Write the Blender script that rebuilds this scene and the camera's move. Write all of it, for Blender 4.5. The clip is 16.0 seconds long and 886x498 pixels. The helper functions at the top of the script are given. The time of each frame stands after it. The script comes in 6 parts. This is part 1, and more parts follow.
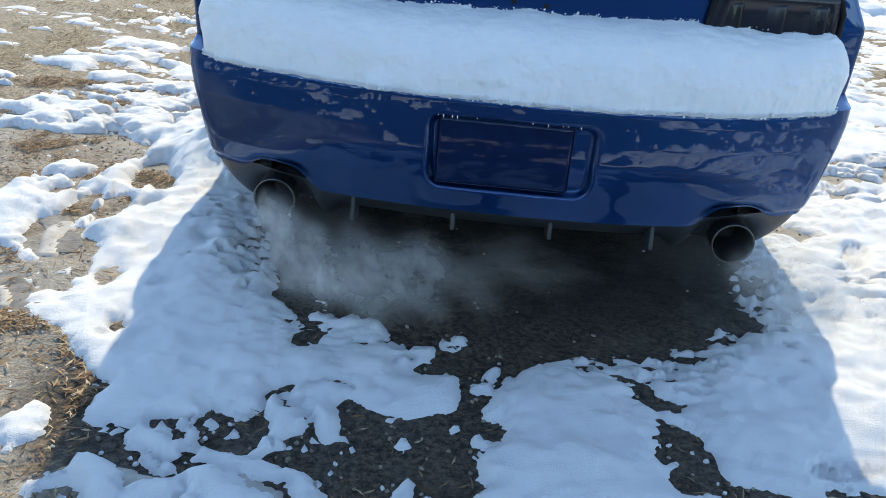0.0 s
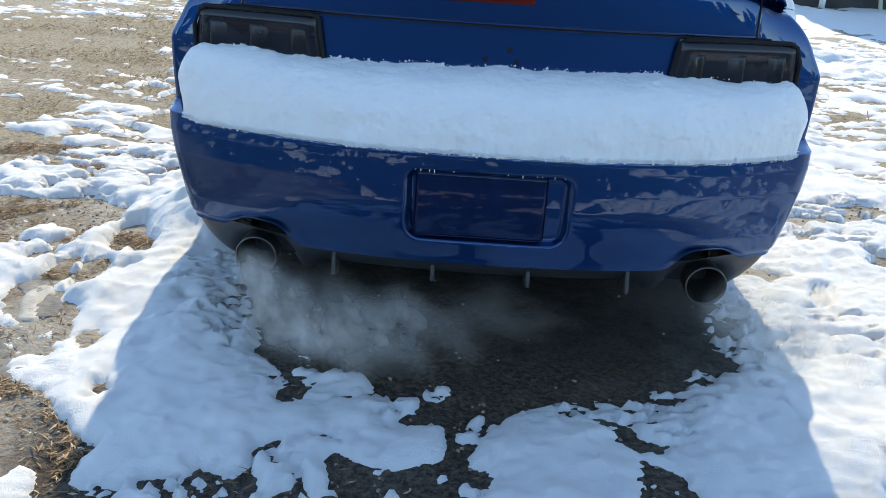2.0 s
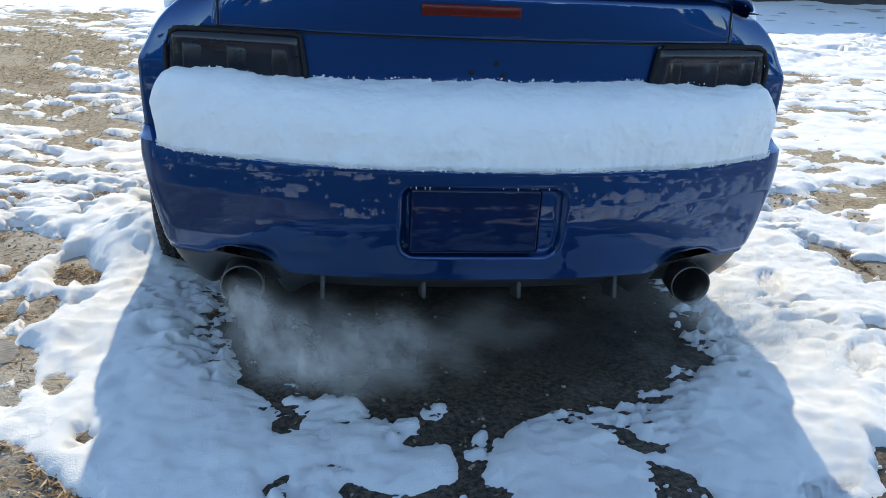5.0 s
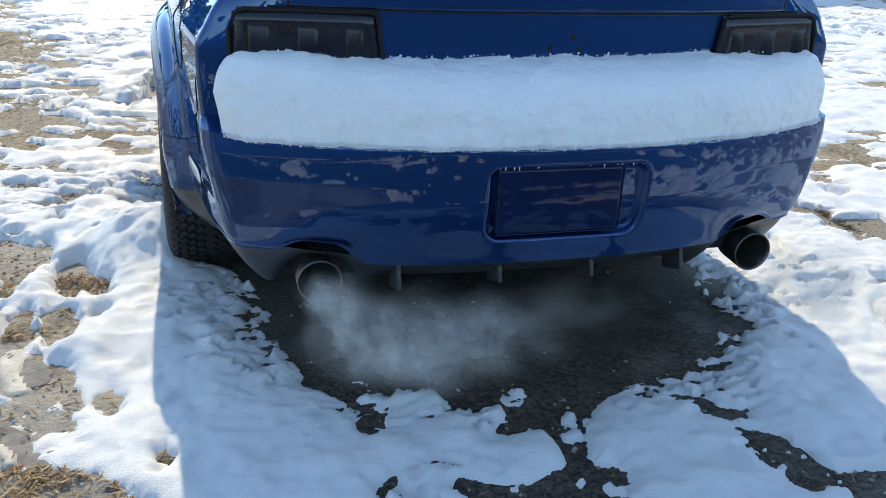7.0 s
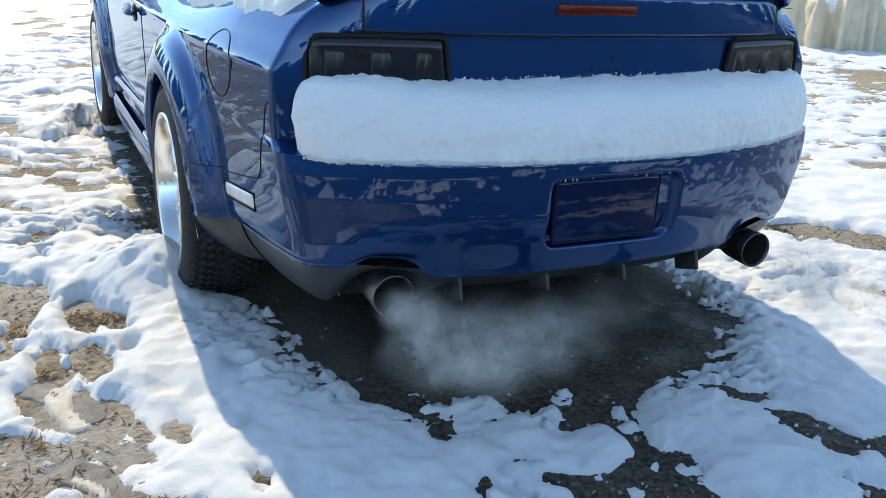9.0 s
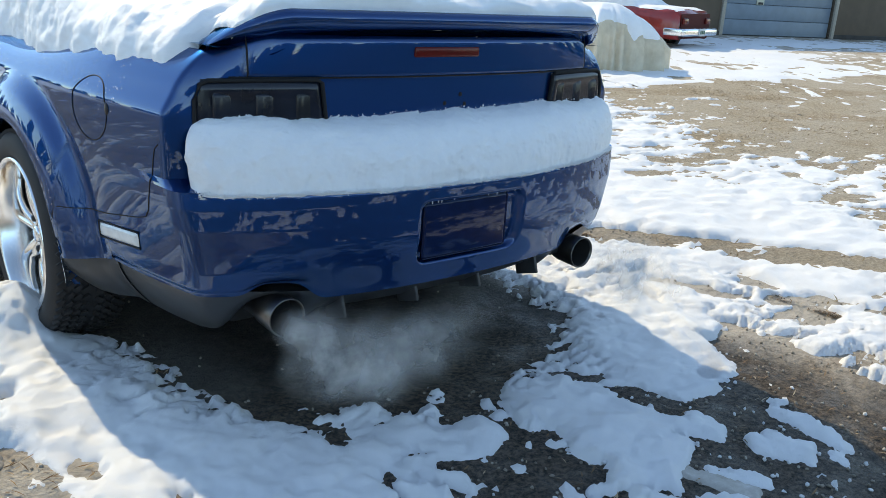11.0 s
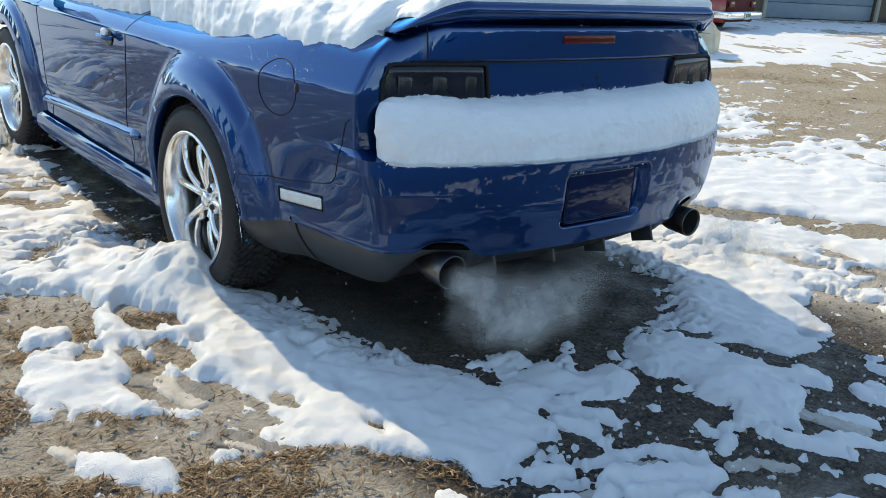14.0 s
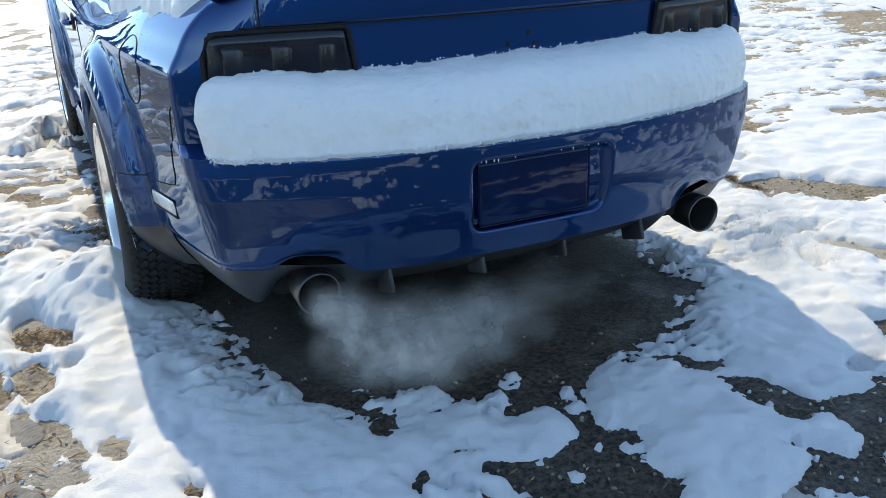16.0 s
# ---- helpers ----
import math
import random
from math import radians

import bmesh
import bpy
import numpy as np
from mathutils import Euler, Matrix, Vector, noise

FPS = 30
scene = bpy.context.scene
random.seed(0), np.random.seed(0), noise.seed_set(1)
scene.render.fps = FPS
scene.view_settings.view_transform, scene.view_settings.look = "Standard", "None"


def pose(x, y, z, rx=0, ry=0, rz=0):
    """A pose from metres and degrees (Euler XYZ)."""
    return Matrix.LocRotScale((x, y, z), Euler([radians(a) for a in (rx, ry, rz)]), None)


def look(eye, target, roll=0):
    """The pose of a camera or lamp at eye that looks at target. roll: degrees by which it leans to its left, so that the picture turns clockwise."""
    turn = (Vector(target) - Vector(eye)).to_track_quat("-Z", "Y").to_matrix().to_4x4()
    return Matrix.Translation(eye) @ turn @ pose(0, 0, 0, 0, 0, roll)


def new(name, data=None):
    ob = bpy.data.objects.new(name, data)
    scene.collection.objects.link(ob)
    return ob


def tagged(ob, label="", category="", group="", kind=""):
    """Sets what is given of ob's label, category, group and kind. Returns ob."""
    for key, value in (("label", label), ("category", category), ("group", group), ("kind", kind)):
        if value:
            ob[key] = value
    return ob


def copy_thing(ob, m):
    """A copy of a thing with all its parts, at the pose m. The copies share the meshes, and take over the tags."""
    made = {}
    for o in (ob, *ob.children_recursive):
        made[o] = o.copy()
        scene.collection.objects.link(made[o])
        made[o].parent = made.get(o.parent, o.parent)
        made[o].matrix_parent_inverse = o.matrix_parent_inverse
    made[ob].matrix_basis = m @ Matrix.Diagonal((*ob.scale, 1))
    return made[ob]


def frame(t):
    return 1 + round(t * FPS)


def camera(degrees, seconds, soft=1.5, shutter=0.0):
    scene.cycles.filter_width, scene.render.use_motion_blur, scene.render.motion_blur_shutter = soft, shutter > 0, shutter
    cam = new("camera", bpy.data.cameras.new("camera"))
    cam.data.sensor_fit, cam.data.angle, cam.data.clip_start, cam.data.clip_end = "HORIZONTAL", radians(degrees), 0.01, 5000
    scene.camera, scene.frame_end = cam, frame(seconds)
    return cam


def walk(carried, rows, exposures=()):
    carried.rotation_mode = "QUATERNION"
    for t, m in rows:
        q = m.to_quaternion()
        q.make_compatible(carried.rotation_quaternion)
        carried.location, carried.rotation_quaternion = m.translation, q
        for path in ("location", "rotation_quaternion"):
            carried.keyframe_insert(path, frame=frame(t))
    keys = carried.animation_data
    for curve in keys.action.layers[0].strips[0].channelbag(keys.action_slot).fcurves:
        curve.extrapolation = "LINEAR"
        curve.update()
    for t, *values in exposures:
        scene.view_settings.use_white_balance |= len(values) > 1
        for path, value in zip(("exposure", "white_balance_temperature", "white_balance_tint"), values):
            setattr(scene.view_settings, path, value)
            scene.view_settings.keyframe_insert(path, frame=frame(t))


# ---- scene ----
cam = camera(53.0, 16.0, soft=0.4)
PATH = [
    (0, (-0.076, -3.284, 1.282), (-0.135, -1.515, 0.436), 4.95),
    (0.5, (-0.091, -3.306, 1.284), (-0.141, -1.515, 0.484), 4.35),
    (1, (-0.09, -3.319, 1.292), (-0.132, -1.509, 0.526), 3.75),
    (1.5, (-0.087, -3.322, 1.3), (-0.116, -1.508, 0.552), 3.55),
    (2, (-0.095, -3.327, 1.294), (-0.103, -1.505, 0.558), 3.75),
    (2.5, (-0.113, -3.33, 1.297), (-0.1, -1.503, 0.569), 4.05),
    (3, (-0.126, -3.343, 1.298), (-0.093, -1.514, 0.583), 4.25),
    (3.5, (-0.174, -3.365, 1.311), (-0.096, -1.53, 0.609), 4.35),
    (4, (-0.263, -3.342, 1.317), (-0.097, -1.512, 0.621), 4.50),
    (4.2, (-0.271, -3.312, 1.337), (-0.111, -1.489, 0.612), 3.70),
    (6.3, (-0.703, -3.24, 1.26), (-0.25, -1.433, 0.53), 3.0),
    (6.5, (-0.748, -3.208, 1.267), (-0.275, -1.412, 0.526), 2.9),
    (7, (-0.878, -3.111, 1.261), (-0.355, -1.335, 0.504), 2.8),
    (7.5, (-1.006, -3.065, 1.225), (-0.405, -1.3, 0.503), 3.4),
    (8, (-1.153, -3.052, 1.241), (-0.457, -1.321, 0.522), 3.8),
    (8.5, (-1.315, -3.059, 1.264), (-0.542, -1.361, 0.543), 3.5),
    (9, (-1.419, -3.046, 1.225), (-0.583, -1.358, 0.554), 3.4),
    (9.5, (-1.522, -2.948, 1.266), (-0.565, -1.324, 0.598), 3.2),
    (10, (-1.587, -2.921, 1.278), (-0.445, -1.406, 0.643), 3.4),
    (10.2, (-1.614, -2.943, 1.276), (-0.427, -1.459, 0.65), 3.3),
    (12.3, (-2.118, -3.277, 1.31), (-0.837, -1.856, 0.724), 4.0),
    (12.5, (-2.161, -3.274, 1.314), (-0.9, -1.841, 0.715), 4.3),
    (13, (-2.272, -3.234, 1.32), (-1.04, -1.792, 0.686), 4.7),
    (13.5, (-2.358, -3.171, 1.305), (-1.137, -1.722, 0.664), 4.6),
    (14, (-2.291, -3.125, 1.307), (-1.085, -1.663, 0.669), 4.0),
    (14.5, (-2.01, -3.114, 1.291), (-0.855, -1.606, 0.664), 3.3),
    (15, (-1.755, -3.096, 1.267), (-0.674, -1.551, 0.602), 1.9),
    (15.5, (-1.464, -3.033, 1.248), (-0.519, -1.423, 0.533), -0.2),
    (16, (-1.178, -3.092, 1.243), (-0.388, -1.402, 0.521), -1.7),
]
EXPOSURES = [(0.0, 1.68, 8100, 2), (3.5, 1.61, 8100, 2), (9.0, 1.58, 8300, 2), (12.5, 1.46, 9000, 2), (14.5, 1.44, 8900, 2), (16.0, 1.53, 8300, 2)]
walk(cam, [(t, look(eye, target, roll)) for t, eye, target, roll in PATH], EXPOSURES)

# ---- world and light ----
SUN_ELEV, SUN_AZ = radians(38), radians(1.5)
world = bpy.data.worlds.new("world")
scene.world = world
world.use_nodes = True
wn = world.node_tree.nodes
sky = wn.new("ShaderNodeTexSky")
sky.sky_type, sky.sun_disc = "NISHITA", False
sky.sun_elevation, sky.sun_rotation = SUN_ELEV, SUN_AZ
sky.air_density, sky.dust_density, sky.ozone_density = 0.7, 0.02, 3.0
sky.altitude = 300
wn["Background"].inputs["Strength"].default_value = 0.15
world.node_tree.links.new(sky.outputs[0], wn["Background"].inputs["Color"])
sun = new("sun", bpy.data.lights.new("sun", "SUN"))
sun.data.energy, sun.data.angle, sun.data.color = 1.4, radians(0.6), (1.0, 0.91, 0.79)
sun.matrix_world = look((0, 0, 0), (-math.sin(SUN_AZ) * math.cos(SUN_ELEV), -math.cos(SUN_ELEV) * math.cos(SUN_AZ), -math.sin(SUN_ELEV)))


# ---- materials ----
def node_mat(name):
    m = bpy.data.materials.new(name)
    m.use_nodes = True
    t = m.node_tree
    return m, t.nodes, t.links, t.nodes["Principled BSDF"]


def tex_noise(n, l, scale, detail=4.0, rough=0.55, src=None, dims=None):
    a = n.new("ShaderNodeTexNoise")
    a.inputs["Scale"].default_value, a.inputs["Detail"].default_value, a.inputs["Roughness"].default_value = scale, detail, rough
    if src is None:
        src = n.new("ShaderNodeTexCoord").outputs["Object"]
    if dims:
        mp = n.new("ShaderNodeMapping")
        mp.inputs["Scale"].default_value = dims
        l.new(src, mp.inputs["Vector"])
        src = mp.outputs[0]
    l.new(src, a.inputs["Vector"])
    return a.outputs["Fac"]


def ramp(n, l, src, stops):
    r = n.new("ShaderNodeValToRGB")
    e = r.color_ramp.elements
    while len(e) < len(stops):
        e.new(0.5)
    for k, (p, c) in zip(e, stops):
        k.position, k.color = p, (*c, 1) if len(c) == 3 else c
    l.new(src, r.inputs[0])
    return r.outputs[0]


def grey(v):
    return (v, v, v)


def bump(n, l, src, strength, dist, b, prev=None):
    k = n.new("ShaderNodeBump")
    k.inputs["Strength"].default_value, k.inputs["Distance"].default_value = strength, dist
    l.new(src, k.inputs["Height"])
    if prev is not None:
        l.new(prev, k.inputs["Normal"])
    l.new(k.outputs[0], b.inputs["Normal"])
    return k.outputs[0]


def mix(n, l, fac, a, b):
    k = n.new("ShaderNodeMix")
    k.data_type = "RGBA"
    for sock, v in ((k.inputs[0], fac), (k.inputs[6], a), (k.inputs[7], b)):
        if isinstance(v, (tuple, list)):
            sock.default_value = (*v, 1)
        elif isinstance(v, (int, float)):
            sock.default_value = v
        else:
            l.new(v, sock)
    return k.outputs[2]


def simple(name, color, rough=0.5, metal=0.0, var=0.15, scale=30.0, bmp=0.0, coat=0.0, spec=0.5):
    m, n, l, b = node_mat(name)
    f = tex_noise(n, l, scale)
    dark = tuple(c * (1 - var) for c in color)
    lite = tuple(min(1, c * (1 + var)) for c in color)
    l.new(ramp(n, l, f, [(0.3, dark), (0.7, lite)]), b.inputs["Base Color"])
    rr = n.new("ShaderNodeMapRange")
    rr.inputs["To Min"].default_value, rr.inputs["To Max"].default_value = rough * 0.85, min(1, rough * 1.15)
    l.new(f, rr.inputs[0])
    l.new(rr.outputs[0], b.inputs["Roughness"])
    b.inputs["Metallic"].default_value = metal
    b.inputs["Specular IOR Level"].default_value = spec
    b.inputs["Coat Weight"].default_value = coat
    b.inputs["Coat Roughness"].default_value = 0.04
    if bmp:
        bump(n, l, f, bmp, 0.002, b)
    return m


def paint_material():
    """Blue flake in a dark blue base, under a clear varnish that mirrors by Fresnel's law."""
    m, n, l, b = node_mat("blue_paint")
    n.remove(b)
    flake = tex_noise(n, l, 900.0, 2.0)
    film = tex_noise(n, l, 3.0, 5.0)
    base, chips, varnish = n.new("ShaderNodeBsdfDiffuse"), n.new("ShaderNodeBsdfGlossy"), n.new("ShaderNodeBsdfGlossy")
    l.new(mix(n, l, flake, (0.0002, 0.006, 0.024), (0.0004, 0.010, 0.040)), base.inputs["Color"])
    l.new(mix(n, l, flake, (0.0009, 0.049, 0.198), (0.0022, 0.095, 0.358)), chips.inputs["Color"])
    chips.inputs["Roughness"].default_value = 0.44
    l.new(ramp(n, l, film, [(0.3, grey(0.008)), (0.9, grey(0.025))]), varnish.inputs["Roughness"])
    varnish.inputs["Color"].default_value = (0.78, 0.90, 1.0, 1)
    k = n.new("ShaderNodeBump")
    k.inputs["Strength"].default_value, k.inputs["Distance"].default_value = 0.014, 0.001
    l.new(tex_noise(n, l, 9.0, 2.0), k.inputs["Height"])
    fres = n.new("ShaderNodeFresnel")
    fres.inputs["IOR"].default_value = 1.62
    l.new(k.outputs[0], fres.inputs["Normal"])
    l.new(k.outputs[0], varnish.inputs["Normal"])
    under, over = n.new("ShaderNodeMixShader"), n.new("ShaderNodeMixShader")
    under.inputs[0].default_value = 0.55
    l.new(base.outputs[0], under.inputs[1])
    l.new(chips.outputs[0], under.inputs[2])
    l.new(fres.outputs[0], over.inputs[0])
    l.new(under.outputs[0], over.inputs[1])
    l.new(varnish.outputs[0], over.inputs[2])
    l.new(over.outputs[0], n["Material Output"].inputs["Surface"])
    return m


def snow_material(name, lump=1.0, tint=(0.86, 0.87, 0.88), fine=1.0):
    m, n, l, b = node_mat(name)
    a = tex_noise(n, l, 18.0, 6.0, 0.6)
    g = tex_noise(n, l, 260.0, 3.0, 0.7)
    l.new(ramp(n, l, a, [(0.25, tuple(c * 0.95 for c in tint)), (0.7, tint)]), b.inputs["Base Color"])
    b.inputs["Roughness"].default_value = 0.55
    b.inputs["Specular IOR Level"].default_value = 0.3
    p = bump(n, l, a, 0.40 * lump, 0.018, b)
    p = bump(n, l, tex_noise(n, l, 75.0, 4.0, 0.65), 0.32 * fine, 0.006, b, p)
    bump(n, l, g, 0.9 * fine, 0.004, b, p)
    return m


def ground_material():
    m, n, l, b = node_mat("thawed_dirt")
    co = n.new("ShaderNodeTexCoord").outputs["Object"]
    big = tex_noise(n, l, 0.9, 5.0, 0.55, co)
    mid = tex_noise(n, l, 7.0, 6.0, 0.6, co)
    fine = tex_noise(n, l, 60.0, 6.0, 0.7, co)
    grit = n.new("ShaderNodeTexVoronoi")
    grit.inputs["Scale"].default_value = 140.0
    l.new(co, grit.inputs["Vector"])
    grain = ramp(n, l, fine, [(0.40, grey(0)), (0.62, grey(1))])
    sand = mix(n, l, grain, (0.29, 0.24, 0.18), (0.58, 0.50, 0.40))
    mulch = mix(n, l, grain, (0.15, 0.105, 0.065), (0.40, 0.30, 0.20))
    clay = mix(n, l, mid, (0.42, 0.375, 0.315), (0.62, 0.565, 0.49))
    col = mix(n, l, ramp(n, l, mid, [(0.42, grey(0)), (0.58, grey(1))]), sand, mulch)
    col = mix(n, l, ramp(n, l, big, [(0.38, grey(0)), (0.50, grey(0.9))]), col, clay)
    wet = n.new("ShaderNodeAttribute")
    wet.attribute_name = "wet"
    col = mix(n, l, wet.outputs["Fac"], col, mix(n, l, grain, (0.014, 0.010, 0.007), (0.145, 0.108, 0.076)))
    mud_and_shade = n.new("ShaderNodeAttribute")
    mud_and_shade.attribute_name = "mud_and_shade"
    # near-black ground colour; under the car it is shade put into the colour
    col = mix(n, l, mud_and_shade.outputs["Fac"], col, mix(n, l, grain, (0.007, 0.006, 0.0045), (0.032, 0.026, 0.020)))
    pale = n.new("ShaderNodeAttribute")
    pale.attribute_name = "pale"
    col = mix(n, l, pale.outputs["Fac"], col, mix(n, l, grain, (0.25, 0.187, 0.11), (0.50, 0.40, 0.265)))
    clods = ramp(n, l, tex_noise(n, l, 22.0, 5.0, 0.7, co, (1.0, 1.6, 1.0)), [(0.32, grey(0.66)), (0.50, grey(1.05)), (0.75, grey(1.25))])
    mul = n.new("ShaderNodeMix")
    mul.data_type, mul.blend_type = "RGBA", "MULTIPLY"
    mul.inputs[0].default_value = 1.0
    l.new(col, mul.inputs[6])
    l.new(clods, mul.inputs[7])
    l.new(mul.outputs[2], b.inputs["Base Color"])
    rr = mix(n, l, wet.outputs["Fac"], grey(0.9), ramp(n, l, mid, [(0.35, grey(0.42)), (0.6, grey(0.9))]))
    l.new(rr, b.inputs["Roughness"])
    p = bump(n, l, fine, 1.0, 0.022, b)
    bump(n, l, grit.outputs["Distance"], 0.35, 0.004, b, p)
    return m


def ice_material():
    m, n, l, b = node_mat("slush_ice")
    a = tex_noise(n, l, 25.0, 6.0, 0.65)
    l.new(ramp(n, l, a, [(0.3, (0.36, 0.32, 0.27)), (0.6, (0.50, 0.47, 0.43)), (0.85, (0.66, 0.66, 0.66))]), b.inputs["Base Color"])
    b.inputs["Roughness"].default_value = 0.62
    bump(n, l, a, 0.5, 0.008, b)
    return m


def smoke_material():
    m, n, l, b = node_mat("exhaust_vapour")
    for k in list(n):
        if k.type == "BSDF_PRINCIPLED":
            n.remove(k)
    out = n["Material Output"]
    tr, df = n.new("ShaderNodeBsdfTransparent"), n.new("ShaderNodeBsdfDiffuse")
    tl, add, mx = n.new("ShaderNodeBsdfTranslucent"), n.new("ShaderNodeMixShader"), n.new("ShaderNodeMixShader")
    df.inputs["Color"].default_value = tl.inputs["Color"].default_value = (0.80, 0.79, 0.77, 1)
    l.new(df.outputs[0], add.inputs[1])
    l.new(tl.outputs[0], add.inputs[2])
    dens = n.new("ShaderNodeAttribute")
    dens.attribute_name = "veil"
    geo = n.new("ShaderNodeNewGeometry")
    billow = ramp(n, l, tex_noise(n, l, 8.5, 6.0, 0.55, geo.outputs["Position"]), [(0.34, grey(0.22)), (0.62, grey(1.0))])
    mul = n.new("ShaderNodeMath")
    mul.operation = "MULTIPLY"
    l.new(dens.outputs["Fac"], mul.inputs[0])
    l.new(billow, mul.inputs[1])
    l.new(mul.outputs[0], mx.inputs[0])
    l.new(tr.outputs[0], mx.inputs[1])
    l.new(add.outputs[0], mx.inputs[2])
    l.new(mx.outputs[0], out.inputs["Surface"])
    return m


def glass_material(name, tint, rough=0.02):
    m, n, l, b = node_mat(name)
    b.inputs["Base Color"].default_value = (*tint, 1)
    b.inputs["Roughness"].default_value = rough
    b.inputs["Transmission Weight"].default_value = 1.0
    b.inputs["IOR"].default_value = 1.45
    return m


PAINT = paint_material()
SNOW = snow_material("ground_snow", 0.7, fine=1.2)
SNOW_FLUFF = snow_material("fluffy_snow", 0.45, (0.93, 0.94, 0.95), 0.45)
DIRT = ground_material()
ICE = ice_material()
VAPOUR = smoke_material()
GREY_PLASTIC = simple("grey_valance", (0.038, 0.042, 0.046), 0.42, var=0.12, scale=8, bmp=0.05)
BLACK_PLASTIC = simple("black_plastic", (0.012, 0.012, 0.014), 0.5, var=0.2)
GAP = simple("gap_rubber", (0.006, 0.006, 0.007), 0.8)
WATER = glass_material("water_drops", (0.95, 0.97, 1.0))
SMOKED = simple("smoked_lens", (0.010, 0.014, 0.024), 0.20, var=0.3, scale=12, spec=0.5)
LENS_WHITE = simple("reverse_lens", (0.020, 0.022, 0.026), 0.15, var=0.2, spec=0.4)
RED_LENS = simple("red_lens", (0.12, 0.010, 0.008), 0.2, var=0.15, spec=0.3)
MARKER = simple("clear_marker_lens", (0.68, 0.70, 0.69), 0.25, var=0.08, coat=0.6)
RUBBER = simple("tyre_rubber", (0.018, 0.018, 0.019), 0.72, var=0.35, scale=18, bmp=0.25)
CHROME = simple("polished_chrome", (0.86, 0.86, 0.86), 0.2, metal=1.0, var=0.06, scale=10)
STEEL = simple("stainless_steel", (0.16, 0.15, 0.14), 0.35, metal=1.0, var=0.3, scale=16)
SOOT = simple("sooted_pipe", (0.015, 0.014, 0.013), 0.85)
DARK_METAL = simple("dark_underbody", (0.012, 0.012, 0.012), 0.85, var=0.3, scale=12, bmp=0.2)
DISC = simple("brake_disc_iron", (0.30, 0.29, 0.28), 0.4, metal=1.0)
DARK_GLASS = simple("tinted_glass", (0.012, 0.014, 0.016), 0.04, coat=1.0)


# ---- mesh helpers ----
def part(name, bm, material, parent=None, label="", smooth=True):
    me = bpy.data.meshes.new(name)
    bmesh.ops.recalc_face_normals(bm, faces=bm.faces)
    bm.to_mesh(me)
    bm.free()
    return mesh_part(name, me, material, parent, label, smooth)


def mesh_part(name, me, material, parent=None, label="", smooth=True):
    me.materials.append(material)
    if material is PAINT:
        # painted panels face outwards
        c, m = np.zeros(len(me.polygons) * 3), np.zeros(len(me.polygons) * 3)
        me.polygons.foreach_get("center", c)
        me.polygons.foreach_get("normal", m)
        if np.sum((c.reshape(-1, 3) - (0, 0.6, 0.6)) * m.reshape(-1, 3)) < 0:
            me.flip_normals()
    if smooth:
        me.shade_smooth()
    ob = new(name, me)
    if parent is not None:
        ob.parent = parent
    if label:
        tagged(ob, label)
    return ob


def grid_mesh(name, pts, closed_u=False, keep=None):
    """pts: rows x columns x 3. keep: which quads stay."""
    r, c = pts.shape[:2]
    idx = np.arange(r * c).reshape(r, c)
    a, b_ = idx[:-1, :-1], idx[:-1, 1:]
    d, e = idx[1:, :-1], idx[1:, 1:]
    q = np.stack([a, b_, e, d], -1).reshape(-1, 4)
    if closed_u:
        q = np.concatenate([q, np.stack([idx[:-1, -1], idx[:-1, 0], idx[1:, 0], idx[1:, -1]], -1)])
    if keep is not None:
        q = q[keep.reshape(-1)]
    used = np.unique(q)
    remap = np.full(r * c, -1)
    remap[used] = np.arange(len(used))
    me = bpy.data.meshes.new(name)
    me.from_pydata(pts.reshape(-1, 3)[used].tolist(), [], remap[q].tolist())
    me.update()
    return me, used


def box_bm(sx, sy, sz, at=(0, 0, 0), bevel=0.004, seg=2, rot=None, bm=None):
    bm = bm or bmesh.new()
    m = Matrix.Translation(at) @ (rot or Matrix()) @ Matrix.Diagonal((sx, sy, sz, 1))
    r = bmesh.ops.create_cube(bm, size=1, matrix=m)
    if bevel:
        es = {e for v in r["verts"] for e in v.link_edges}
        bmesh.ops.bevel(bm, geom=list(es), offset=bevel, segments=seg, affect="EDGES", profile=0.5)
    return bm


def lathe(profile, seg=48, axis="x"):
    """profile: (radius, along) pairs spun round an axis; closed profile if ends meet."""
    a = np.linspace(0, 2 * np.pi, seg, endpoint=False)
    p = np.array(profile)
    r, h = p[:, 0][:, None], p[:, 1][:, None]
    c, s = np.cos(a)[None], np.sin(a)[None]
    one = np.ones_like(c)
    if axis == "x":
        return np.stack([h * one, r * c, r * s], -1)
    if axis == "y":
        return np.stack([r * c, h * one, r * s], -1)
    return np.stack([r * c, r * s, h * one], -1)


def tube(pts, radius, seg=8):
    """A round tube along a line of points."""
    pts = np.array(pts, float)
    d = np.gradient(pts, axis=0)
    d /= np.linalg.norm(d, axis=1)[:, None] + 1e-9
    up = np.where(np.abs(d[:, 2:3]) > 0.9, [[1.0, 0, 0]], [[0, 0, 1.0]])
    u = np.cross(d, up)
    u /= np.linalg.norm(u, axis=1)[:, None]
    v = np.cross(d, u)
    a = np.linspace(0, 2 * np.pi, seg, endpoint=False)
    rad = np.broadcast_to(np.array(radius, float), (len(pts),))[:, None, None]
    return pts[:, None] + rad * (u[:, None] * np.cos(a)[None, :, None] + v[:, None] * np.sin(a)[None, :, None])


def tube_part(name, pts, radius, material, parent, label="", seg=8):
    me, _ = grid_mesh(name, tube(pts, radius, seg), closed_u=True)
    return mesh_part(name, me, material, parent, label)


# vectorised smooth noise
_perm = np.random.RandomState(7).rand(256, 256)


